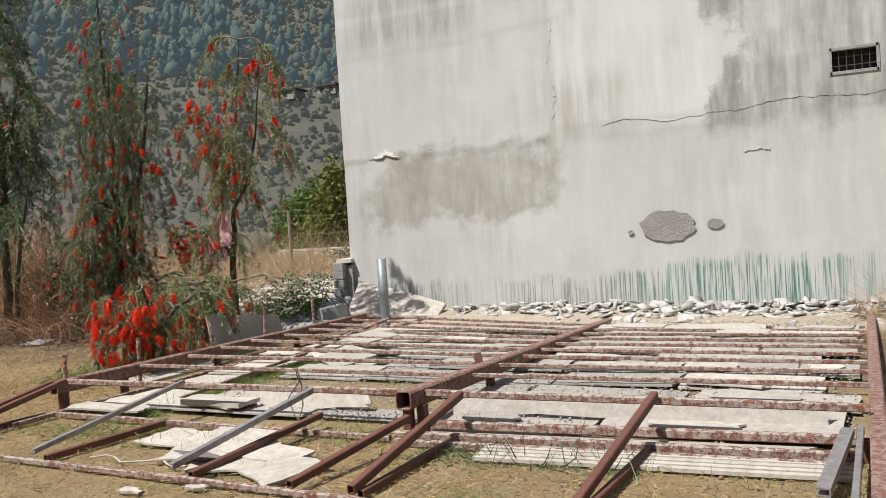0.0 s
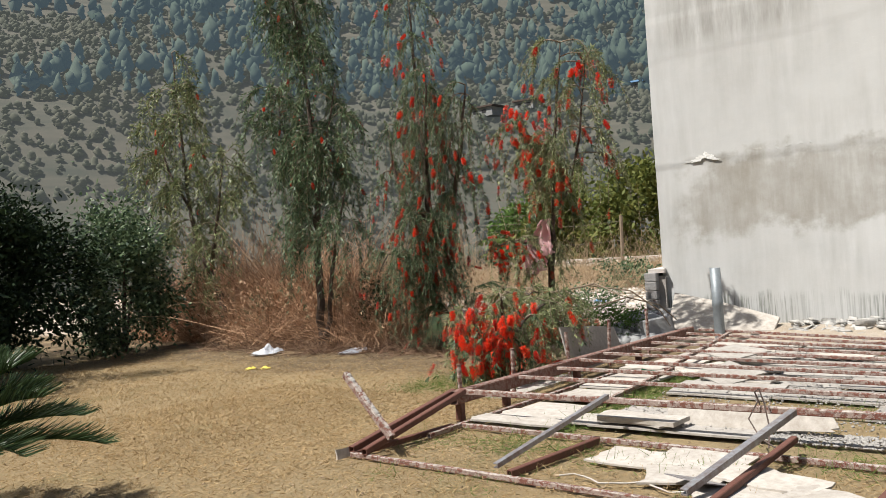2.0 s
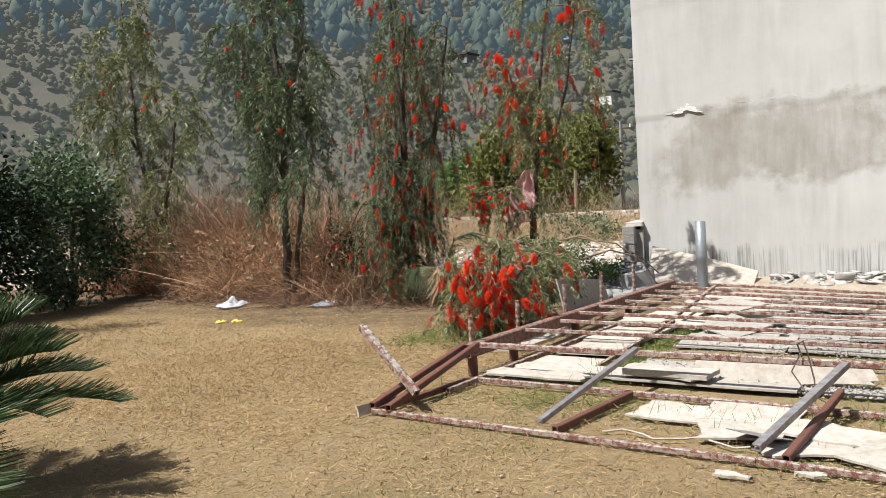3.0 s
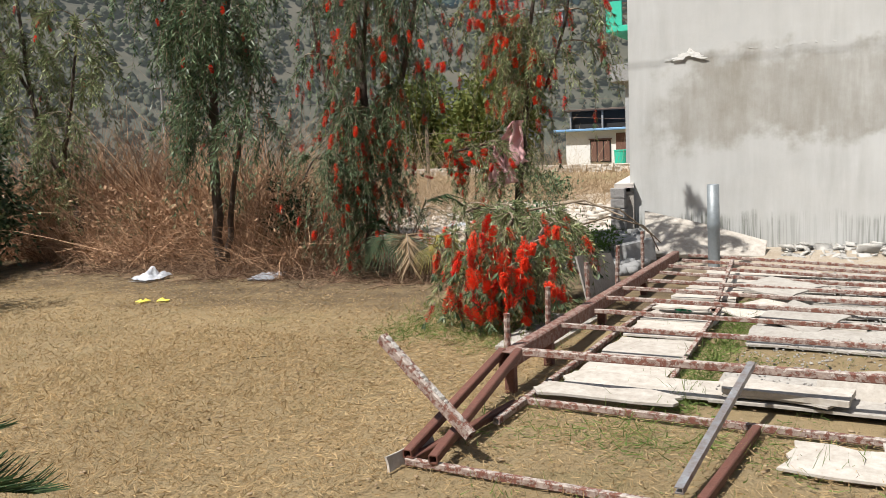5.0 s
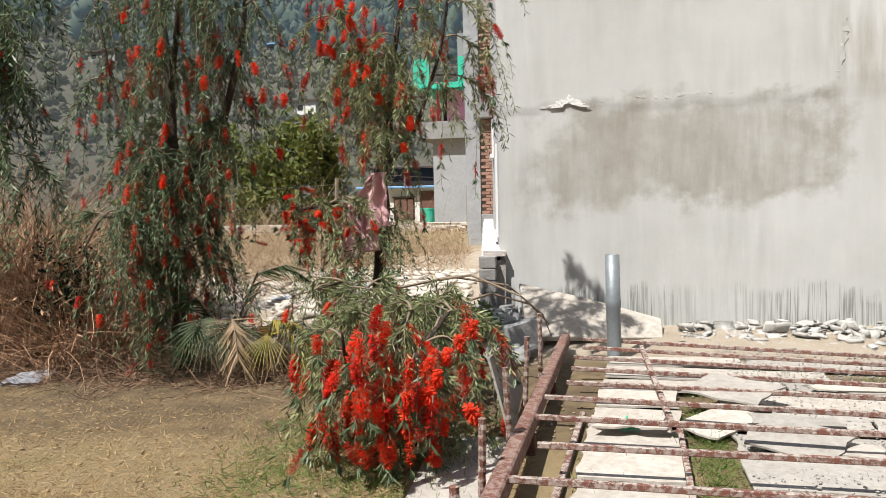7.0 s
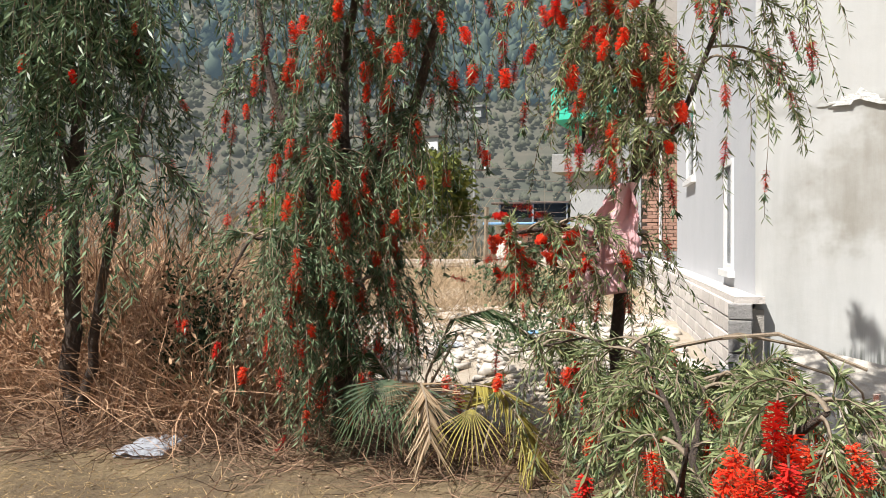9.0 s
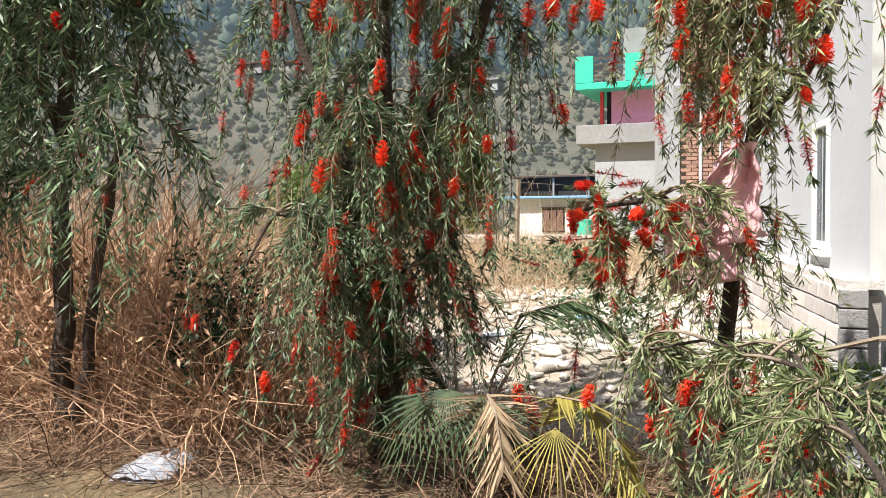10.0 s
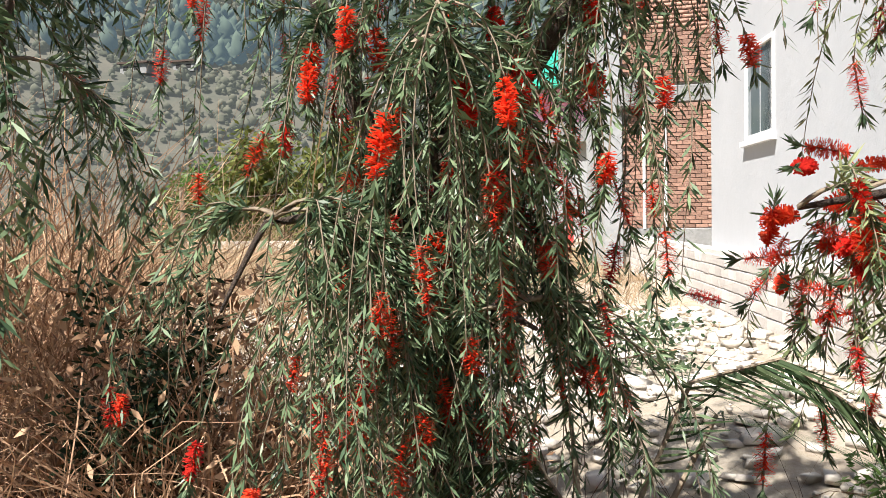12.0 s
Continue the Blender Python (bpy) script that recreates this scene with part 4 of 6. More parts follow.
def bushy(name, at, rx, ry, h, k, mat, label, seed, leaf=0.09, w=0.03, stems=9, category="bush", group=""):
    """A bush of many leaves on stems, its outline broken into lobes."""
    rnd = np.random.RandomState(seed)
    at = Vector((at[0], at[1], float(height(at[0], at[1]))))
    b = empty(name, at, label, category, group)
    lobes = rnd.uniform(-1, 1, (26, 3)) * np.array([0.75, 0.75, 0.45]) + np.array([0, 0, 0.46])
    c = lobes[rnd.randint(26, size=k)]
    p = c + rnd.normal(size=(k, 3)) * np.array([0.17, 0.17, 0.10])
    p[:, 2] = np.abs(p[:, 2]) + 0.02
    P = p * np.array([rx, ry, h]) + np.array(at)
    D = p - np.array([0, 0, 0.3])
    D = D + 0.6 * rnd.normal(size=(k, 3))
    D /= np.linalg.norm(D, axis=1, keepdims=True)
    v, f = leaves_along(P, D, k, leaf, w, 0.6, rnd, 0.2)
    child(from_arrays("foliage", v, f, mat), b)
    for s in range(stems):
        e = lobes[s]
        q = [at, at + Vector((e[0] * rx * 0.3, e[1] * ry * 0.3, e[2] * h * 0.5)), at + Vector((e[0] * rx, e[1] * ry, e[2] * h))]
        child(part("stem", rod(bmesh.new(), q, [0.012 * h, 0.009 * h, 0.003 * h], 5), "bark"), b)
    return b


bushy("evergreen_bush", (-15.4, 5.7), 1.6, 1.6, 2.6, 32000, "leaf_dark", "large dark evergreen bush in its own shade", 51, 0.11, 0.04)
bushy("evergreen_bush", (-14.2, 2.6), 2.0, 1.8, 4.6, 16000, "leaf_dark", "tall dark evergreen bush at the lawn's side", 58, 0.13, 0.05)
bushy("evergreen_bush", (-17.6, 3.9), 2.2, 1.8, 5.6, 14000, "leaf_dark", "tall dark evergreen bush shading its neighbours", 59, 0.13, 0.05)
bushy("leafy_shrub", (-15.5, 7.7), 1.0, 0.9, 2.5, 11000, "leaf", "leafy green shrub beside the dry brush", 52, 0.10, 0.04)
bushy("valley_tree", (-24.3, 45.0), 2.6, 2.2, 5.6, 5200, "leaf_lime", "yellow-green tree in the field beyond the garden", 63, 0.42, 0.2, 6, "tree")
bushy("valley_tree", (-28.3, 46.0), 2.8, 2.4, 5.9, 5200, "leaf_lime", "yellow-green tree in the field beyond the garden", 64, 0.42, 0.2, 6, "tree")
bushy("valley_tree", (-33.5, 50.0), 3.4, 2.6, 5.0, 5200, "leaf_green", "green tree in the field beyond the garden", 65, 0.42, 0.2, 6, "tree")
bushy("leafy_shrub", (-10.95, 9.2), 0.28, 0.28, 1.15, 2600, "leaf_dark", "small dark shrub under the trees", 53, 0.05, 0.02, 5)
bushy("leafy_shrub", (-9.25, 12.7), 0.6, 0.5, 0.45, 900, "leaf", "low green weed bush among the stones", 54, 0.06, 0.03, 5)
bushy("leafy_shrub", (-10.9, 17.5), 0.8, 0.6, 0.7, 1400, "leaf", "green weed bush on the waste ground", 55, 0.08, 0.04, 5)
for q, (wx, wy, wh) in enumerate(((-16.2, 9.6, 0.9), (-13.9, 9.5, 0.8), (-12.9, 9.25, 0.9), (-12.3, 9.8, 1.0), (-10.6, 9.6, 0.6))):
    bushy("brush_weed", (wx, wy), 0.55, 0.4, wh, 1700, "leaf" if q % 2 else "dry_red", "dark weeds tangled in the dry brush", 140 + q, 0.07, 0.025, 5, "weed", "weeds in the brush")
bushy("leafy_shrub", (-7.35, 10.0), 0.4, 0.3, 0.4, 1500, "leaf_green", "green shrub beside the rubble", 56, 0.05, 0.02, 5)
bushy("leafy_shrub", (-7.75, 10.1), 0.45, 0.35, 0.5, 1800, "leaf_green", "green shrub behind the slender tree", 57, 0.06, 0.015, 5)


def fan_palm(at, mats, seed, size, label):
    rnd = np.random.RandomState(seed)
    p = empty("fan_palm", at, label, "palm")
    for mat, az, tilt, s in mats:
        base = Vector(at) + Vector((0, 0, 0.04))
        hub = base + Vector((math.cos(az) * 0.7, math.sin(az) * 0.4, 1.25)) * 0.46 * s * size
        stalk = child(part("stalk", rod(bmesh.new(), [base, base.lerp(hub, 0.6) + Vector((0, 0, 0.03)), hub], [0.012, 0.009, 0.006], 6), "twig"), p)
        n = 15 if mat == "palm_yellow" else 23
        a = np.linspace(-1.35, 1.35, n) * (0.75 if mat == "palm_yellow" else 1.0)
        fwd = Vector((math.cos(az), math.sin(az), -tilt)).normalized()
        side = fwd.cross(Vector((0, 0, 1))).normalized()
        V, F = [], []
        for k, q in enumerate(a):
            d = (fwd * math.cos(q) + side * math.sin(q))
            w = d.cross(fwd.cross(side)).normalized() * 0.0062 * size
            L = 0.56 * s * size * rnd.uniform(0.85, 1.1)
            m, e = hub + d * L * 0.55, hub + d * L + Vector((0, 0, -0.12 * L))
            i = len(V)
            V += [hub - w * 0.3, hub + w * 0.3, m + w, m - w, e]
            F += [(i, i + 1, i + 2, i + 3), (i + 3, i + 2, i + 4, i + 4)]
        me = bpy.data.meshes.new("frond")
        me.from_pydata([tuple(v) for v in V], [], [tuple(dict.fromkeys(f)) for f in F])
        child(link_mesh("frond", me, mat), p)


fan_palm((-9.12, 8.66, 0.0), [("palm", -1.5, 1.6, 1.0), ("palm", -2.2, 1.2, 0.9), ("palm", -0.7, 1.0, 0.8), ("palm", 0.6, 0.3, 1.5), ("palm", 1.8, 0.2, 1.4)], 61, 0.85, "small green fan palm under the tree")
fan_palm((-8.55, 8.5, 0.05), [("palm_yellow", -1.6, 2.6, 1.1), ("palm", 1.0, 0.3, 1.0)], 62, 0.52, "small fan palm with yellowing fronds")


def feather(at, pts, label, mat="palm"):
    """An arching palm frond with hanging leaflets."""
    rnd = np.random.RandomState(len(pts))
    p = empty("palm_frond", at, label, "palm")
    pts = [Vector(q) for q in pts]
    child(part("midrib", rod(bmesh.new(), pts, [0.010 - 0.0012 * k for k in range(len(pts))], 5), "twig"), p)
    P, D = [], []
    for j in range(60):
        f = (0.25 + 0.75 * j / 59) * (len(pts) - 1)
        i = min(int(f), len(pts) - 2)
        tan = (pts[i + 1] - pts[i]).normalized()
        side = tan.cross(Vector((0, 0, 1))).normalized()
        for s in (-1, 1):
            P.append(pts[i].lerp(pts[i + 1], f - i))
            D.append((tan * 0.7 + side * s * 0.6 + Vector((0, 0, -0.45))).normalized())
    P, D = np.array(P), np.array(D)
    vv, ff = strips(P, D, np.full(len(P), 0.24), np.full(len(P), 0.012), 0.12, rnd, 3)
    child(tagged(from_arrays("leaf_blade", vv, ff, mat), kind="stuff"), p)


feather((-9.05, 8.8, 0.0), [(-9.05, 8.8, 0.0), (-9.0, 8.82, 0.5), (-8.85, 8.86, 0.85), (-8.6, 8.9, 0.92), (-8.35, 8.92, 0.75), (-8.2, 8.94, 0.5)], "arching dark palm frond under the trees")
feather((-9.1, 8.8, 0.0), [(-9.1, 8.8, 0.0), (-9.15, 8.75, 0.4), (-9.3, 8.7, 0.65), (-9.5, 8.65, 0.62), (-9.7, 8.6, 0.4)], "arching dark palm frond under the trees")
feather((-8.75, 8.75, 0.0), [(-8.75, 8.75, 0.0), (-8.72, 8.72, 0.3), (-8.62, 8.66, 0.5), (-8.45, 8.58, 0.5), (-8.3, 8.5, 0.34), (-8.22, 8.45, 0.16)], "drooping yellowed palm frond under the trees", "palm_yellow")
feather((-8.95, 8.7, 0.0), [(-8.95, 8.7, 0.0), (-8.95, 8.62, 0.34), (-8.9, 8.5, 0.52), (-8.82, 8.38, 0.46), (-8.76, 8.3, 0.25)], "drooping tan withered palm frond under the trees", "dry")


def build_cycad(at, seed):
    rnd = np.random.RandomState(seed)
    c = empty("cycad", at, "dark green cycad palm with arching feathered fronds", "palm")
    base = Vector(at)
    child(part("stem", rod(bmesh.new(), [base, base + Vector((0, 0, 0.2)), base + Vector((0, 0, 0.4))], [0.16, 0.18, 0.10], 10), "bark", smooth=True), c)
    for k in range(40):
        az = k * 2.4 + rnd.uniform(-0.2, 0.2)
        el = 0.3 + 1.0 * (k / 40) + rnd.uniform(-0.1, 0.1)
        L = rnd.uniform(0.95, 1.12)
        fwd = Vector((math.cos(az) * math.cos(el), math.sin(az) * math.cos(el), math.sin(el)))
        top = base + Vector((0, 0, 0.42))
        pts = [top + fwd * L * t + Vector((0, 0, -0.36 * L * t * t)) for t in np.linspace(0, 1, 12)]
        frond = child(part("frond", rod(bmesh.new(), pts, [0.010 - 0.0007 * i for i in range(12)], 5), "leaf_green"), c)
        P, D = [], []
        side = fwd.cross(Vector((0, 0, 1))).normalized()
        for j in range(105):
            t = 0.12 + 0.88 * j / 104
            i = min(int(t * 11), 10)
            p = pts[i].lerp(pts[i + 1], t * 11 - i)
            tan = (pts[i + 1] - pts[i]).normalized()
            for s in (-1, 1):
                P.append(p)
                D.append((tan * 0.75 + side * s * 0.65 + Vector((0, 0, 0.4))).normalized())
        P, D = np.array(P), np.array(D)
        ln = 0.20 * np.repeat(np.sin(np.clip(np.linspace(0.12, 1.0, 105) * 2.6, 0.35, 2.75)), 2) + 0.02
        v, f = strips(P, D, ln, np.full(len(P), 0.010), 0.05, rnd, 2)
        leaf = tagged(from_arrays("leaf_blade", v, f, "cycad"), kind="stuff")
        leaf.parent = frond
        leaf.matrix_parent_inverse = frond.matrix_parent_inverse.inverted() @ frond.matrix_parent_inverse


build_cycad((-7.2, 1.55, -0.06), 71)


def forest(name, k, r0, r1, seed, kind, mat, label, size, keep=None):
    """Far trees on the hillside as one woodland."""
    rnd = np.random.RandomState(seed)
    ang = rnd.uniform(radians(60), radians(168), k)
    r = np.sqrt(rnd.uniform(r0 * r0, r1 * r1, k))
    x, y = -8 + r * np.cos(ang), 5 + r * np.sin(ang)
    dens = waves(x, y, 8, 0.03, 3)
    ok = (dens > rnd.uniform(-0.8, 0.5, k)) if keep is None else (dens < keep)
    x, y = x[ok], y[ok]
    z = height(x, y)
    V, F = [], []
    n = 5
    ph = np.linspace(0, 2 * np.pi, n, endpoint=False)
    hgt = size * rnd.uniform(0.55, 1.35, len(x))
    tiers = [(0.08, 0.12), (0.28, 0.26), (0.55, 0.21), (0.80, 0.12)] if kind == "pine" else [(0.05, 0.40), (0.35, 0.52), (0.72, 0.34)]
    rings = []
    for lo, rad in tiers:
        rr = rad * hgt[:, None] * rnd.uniform(0.55, 1.4, (len(x), n))
        tw = rnd.uniform(0, 6.28, (len(x), 1))
        pz = (z + lo * hgt)[:, None] + 0.05 * hgt[:, None] * rnd.normal(size=(len(x), n))
        rings.append(np.stack([x[:, None] + rr * np.cos(ph + tw), y[:, None] + rr * np.sin(ph + tw), pz], -1))
    tip = np.stack([x + 0.04 * hgt * rnd.normal(size=len(x)), y + 0.04 * hgt * rnd.normal(size=len(x)), z + hgt], -1)[:, None]
    per = n * len(tiers) + 1
    V.append(np.concatenate(rings + [tip], 1).reshape(-1, 3))
    base = (np.arange(len(x)) * per)[:, None]
    k1, k2 = np.arange(n), (np.arange(n) + 1) % n
    for q in range(len(tiers) - 1):
        a, b = base + q * n, base + (q + 1) * n
        F.append(np.stack([a + k1, a + k2, b + k2], -1).reshape(-1, 3))
        F.append(np.stack([a + k1, b + k2, b + k1], -1).reshape(-1, 3))
    a = base + (len(tiers) - 1) * n
    F.append(np.stack([a + k1, a + k2, np.broadcast_to(base + per - 1, (len(x), n))], -1).reshape(-1, 3))
    return tagged(from_arrays(name, np.vstack(V), np.vstack(F), mat), label, "woodland", kind="stuff")


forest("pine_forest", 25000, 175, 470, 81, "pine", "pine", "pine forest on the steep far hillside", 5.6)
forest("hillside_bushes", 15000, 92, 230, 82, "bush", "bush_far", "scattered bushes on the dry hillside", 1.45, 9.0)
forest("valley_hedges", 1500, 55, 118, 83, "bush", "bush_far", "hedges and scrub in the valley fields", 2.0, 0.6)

# ---- the fallen roof frame ----
FRAME = empty("fallen_roof_frame", (-3.4, 6.5, 0.0), "collapsed rusty steel roof frame lying on the lawn", "steel frame")


def bar_of(name, p, q, w, h, mat, open_side=False):
    return child(part(name, hollow(p, q, w, h, 0.006, open_side), mat), FRAME)


def beam_z(x, y):
    """Height of the purlins: they rest on beams that sink towards the house and the far side."""
    f = (x + 6.3) / 3.3
    left = 0.235 - 0.010 * (y - 5.1)
    mid = 0.255 - 0.044 * (y - 5.0)
    return left * (1 - f) + mid * f if f < 1 else mid - 0.02 * (f - 1) * (y - 5.0) * 0.2


bar_of("beam", (-6.29, 5.02, 0.20), (-6.42, 10.02, 0.145), 0.078, 0.105, "beam")
bar_of("beam", (-3.04, 4.92, 0.235), (-3.19, 10.4, 0.005), 0.105, 0.115, "beam")
bar_of("beam", (-0.40, 3.55, 0.20), (-0.36, 10.2, 0.06), 0.08, 0.09, "beam")
rnd_f = random.Random(4)
PURLINS = [5.14, 5.93, 6.48, 7.03, 7.53, 7.99, 8.49, 8.95, 9.42, 9.85]
for k, y in enumerate(PURLINS):
    w = 0.042 if k == 0 else 0.030
    x0 = -6.33 + rnd_f.uniform(0, 0.12)
    for a, b in ((x0, -3.1), (-3.1, -0.42)):
        dy = rnd_f.uniform(-0.04, 0.04)
        bar_of("purlin", (a, y, beam_z(a, y) - 0.005), (b - 0.004, y + dy + 0.02, beam_z(b, y) - 0.005), w, w, "crust")
# lower rails on the grass
bar_of("rail", (-6.15, 4.88, 0.03), (-3.08, 4.80, 0.028), 0.034, 0.034, "crust")
bar_of("rail", (-3.04, 4.81, 0.05), (-0.5, 4.90, 0.05), 0.05, 0.05, "crust")
bar_of("rail", (-2.9, 5.0, 0.075), (-0.45, 5.13, 0.08), 0.05, 0.05, "crust")
bar_of("rail", (-3.0, 4.72, 0.03), (-0.5, 4.80, 0.03), 0.04, 0.04, "crust")
bar_of("rail", (-6.12, 4.5, 0.03), (-6.10, 7.8, 0.04), 0.036, 0.036, "crust")
bar_of("rail", (-5.48, 5.55, 0.03), (-5.52, 7.4, 0.10), 0.03, 0.03, "crust")
bar_of("rail", (-5.55, 7.3, 0.10), (-5.75, 9.5, 0.18), 0.035, 0.035, "crust")
bar_of("front_rail", (-6.28, 3.87, 0.025), (-3.9, 3.78, 0.022), 0.032, 0.032, "crust")
bar_of("front_rail", (-3.895, 3.78, 0.025), (-0.4, 3.62, 0.022), 0.032, 0.032, "crust")
# the folded eave struts
bar_of("strut", (-6.27, 3.86, 0.06), (-6.33, 5.08, 0.24), 0.044, 0.044, "rust")
bar_of("strut", (-6.13, 3.84, 0.06), (-6.23, 5.08, 0.245), 0.044, 0.044, "rust")
bar_of("strut", (-6.26, 3.86, 0.03), (-6.14, 4.8, 0.035), 0.040, 0.040, "rust")
bar_of("channel", (-5.08, 3.86, 0.075), (-4.98, 5.08, 0.275), 0.034, 0.03, "zinc", True)
bar_of("strut", (-5.0, 3.88, 0.03), (-4.92, 4.80, 0.035), 0.04, 0.045, "rust")
bar_of("channel", (-3.90, 3.80, 0.08), (-3.66, 4.82, 0.30), 0.042, 0.034, "zinc", True)
bar_of("strut", (-3.77, 3.81, 0.04), (-3.72, 5.0, 0.10), 0.040, 0.040, "rust")
bar_of("strut", (-3.09, 3.78, 0.05), (-2.95, 4.80, 0.16), 0.044, 0.044, "rust")
bar_of("strut", (-2.71, 3.76, 0.06), (-2.68, 5.0, 0.27), 0.042, 0.050, "rust")
bar_of("strut", (-2.68, 3.80, 0.03), (-2.66, 4.78, 0.035), 0.038, 0.038, "rust")
bar_of("strut", (-1.60, 3.75, 0.055), (-1.52, 5.12, 0.28), 0.044, 0.050, "rust")
bar_of("strut", (-1.56, 3.8, 0.04), (-1.50, 4.84, 0.045), 0.040, 0.040, "rust")
bar_of("channel", (-0.62, 4.15, 0.10), (-0.53, 4.98, 0.16), 0.06, 0.04, "zinc", True)
bar_of("strut", (-0.50, 3.7, 0.14), (-0.47, 5.0, 0.17), 0.03, 0.04, "zinc")
# peg on the middle beam and posts below
bar_of("cleat", (-3.13, 6.33, 0.20), (-3.16, 6.36, 0.30), 0.06, 0.03, "rust")
for x, y, h in ((-6.29, 5.1, 0.15), (-6.3, 5.75, 0.14), (-6.33, 7.0, 0.12), (-6.36, 8.4, 0.10), (-3.05, 5.0, 0.19), (-2.98, 5.06, 0.19), (-3.08, 6.4, 0.11), (-3.1, 7.6, 0.06),
                (-0.44, 5.0, 0.12)):
    bar_of("post", (x, y, 0.0), (x, y + 0.001, h), 0.06, 0.06, "rust")
# upright threaded bars beside the left beam
for x, y, h, lean in ((-6.34, 5.18, 0.44, 0.0), (-6.42, 6.05, 0.45, 0.01), (-6.46, 7.1, 0.47, -0.02), (-6.5, 8.0, 0.5, 0.02), (-6.52, 9.0, 0.52, 0.0)):
    bm = bmesh.new()
    pts = [(x + lean * t, y, h * t) for t in np.linspace(0, 1, 20)]
    rod(bm, pts, [0.017 + 0.003 * (i % 2) for i in range(20)], 8)
    child(part("upright", bm, "crust"), FRAME)
# loose crusted pole leaning on the frame's corner
pole = empty("broken_pole", (-6.1, 3.95, 0.12), "short crusted steel pole leaning over the frame's end", "pole")
child(part("shaft", hollow((-6.02, 4.0, 0.13), (-6.52, 4.10, 0.52), 0.05, 0.05), "crust"), pole)
bm = bmesh.new()
for k in range(26):
    t = random.uniform(0.1, 1)
    bmesh.ops.create_icosphere(bm, subdivisions=1, radius=random.uniform(0.008, 0.02), matrix=Matrix.Translation((-6.02 - 0.5 * t, 4.0 + 0.1 * t, 0.155 + 0.39 * t)))
child(tagged(part("cement_crust", bm, "gravel"), kind="stuff"), pole)
cord = empty("white_cord", (-4.7, 4.0, 0.0), "loose white cord lying on the dry grass", "cord")
child(part("strand", rod(bmesh.new(), [(-4.75 + 0.07 * k, 4.02 + 0.05 * math.sin(k * 1.1), 0.016 + 0.006 * (k % 2)) for k in range(12)], 0.006, 5), "board_white"), cord)
# bent wires on the purlin
wire = empty("tie_wire", (-3.95, 5.1, 0.28), "twisted dark tie wire on the purlin", "wire")
child(part("loop", rod(bmesh.new(), [(-3.95, 5.12, 0.27), (-3.97, 5.1, 0.35), (-3.93, 5.06, 0.38), (-3.9, 5.05, 0.30), (-3.86, 5.0, 0.16), (-3.84, 4.9, 0.06)], 0.005, 5), "iron"), wire)
child(part("loop", rod(bmesh.new(), [(-3.95, 5.1, 0.3), (-3.99, 5.02, 0.2), (-3.9, 4.95, 0.1), (-3.75, 4.85, 0.06)], 0.005, 5), "iron"), wire)

# ---- boards between the purlins ----
rnd_b = random.Random(12)


def board(w, d, at, rz, tilt=0.0, roll=0.0, mat="board", thick=0.014, rough=0.03, label="weathered fibre-cement board fallen between the purlins", group="fallen boards"):
    ob = part("cement_board", slab_mesh(ragged(w, d, rough, 4, rnd_b), thick), mat)
    ob.matrix_world = pose(*at, tilt, roll, rz)
    return tagged(ob, label, "board", group)


for k in range(len(PURLINS) - 1):
    y0, y1 = PURLINS[k] + 0.03, PURLINS[k + 1] - 0.012
    spans = [(-6.04, -5.50)] if k < 6 else []
    x = -5.22 if k < 6 else -6.02
    while x < -0.7:
        w = min(rnd_b.uniform(0.8, 1.7), -0.48 - x)
        if w > 0.2 and rnd_b.random() > 0.05:
            spans.append((x, x + w))
        x += w + rnd_b.uniform(0.006, 0.07)
    for x, e in spans:
        w = e - x
        z = 0.02 + rnd_b.uniform(0, 0.02)
        board(w, y1 - y0 - rnd_b.uniform(0.0, 0.07), (x, y0 + rnd_b.uniform(0, 0.02), z), rnd_b.uniform(-1.2, 1.2), rnd_b.uniform(-1, 3.5), rnd_b.uniform(-0.8, 0.8),
              "board_white" if x < -5.4 or rnd_b.random() < 0.22 else "board", rough=0.016)
        if rnd_b.random() < 0.45 and x > -5.3:
            board(w * rnd_b.uniform(0.3, 0.7), rnd_b.uniform(0.12, 0.3), (x + rnd_b.uniform(0, 0.3), y0 + 0.04, z + 0.035), rnd_b.uniform(-12, 12), rnd_b.uniform(-2, 6), 0,
                  rnd_b.choice(["board", "board_white"]), 0.012, 0.03, "broken piece of fibre-cement board on another board")
# upright strip of board along the front purlin, and white boards on the grass
board(2.3, 0.16, (-2.95, 5.42, 0.04), 1.5, 70, 0, "board", label="long strip of board standing on edge behind the purlin")
board(1.1, 0.15, (-4.7, 5.42, 0.04), -1.0, 68, 0, "board_white", label="strip of board standing on edge behind the purlin")
board(0.9, 0.28, (-6.05, 5.22, 0.03), 0, 2, 0, "board_white")
board(0.75, 0.2, (-6.1, 4.95, 0.05), 0, 2, 0, "board_white")
board(0.62, 0.2, (-5.15, 5.2, 0.075), -4, 2, 0, "board_white", 0.03, 0.02, "bright white foam board beside the grass tuft")
board(2.2, 0.22, (-2.9, 4.84, 0.02), 1.5, 1, 0, "board", label="board strip lying between the rails")
for k in range(4):
    ob = board(1.9, 0.045, (-2.4, 4.52 + 0.055 * k, 0.015 + 0.004 * k), 2.5, 0, 0, "board_white", 0.02, 0.004, "thin pale metal strip lying on the grass", "metal strips")
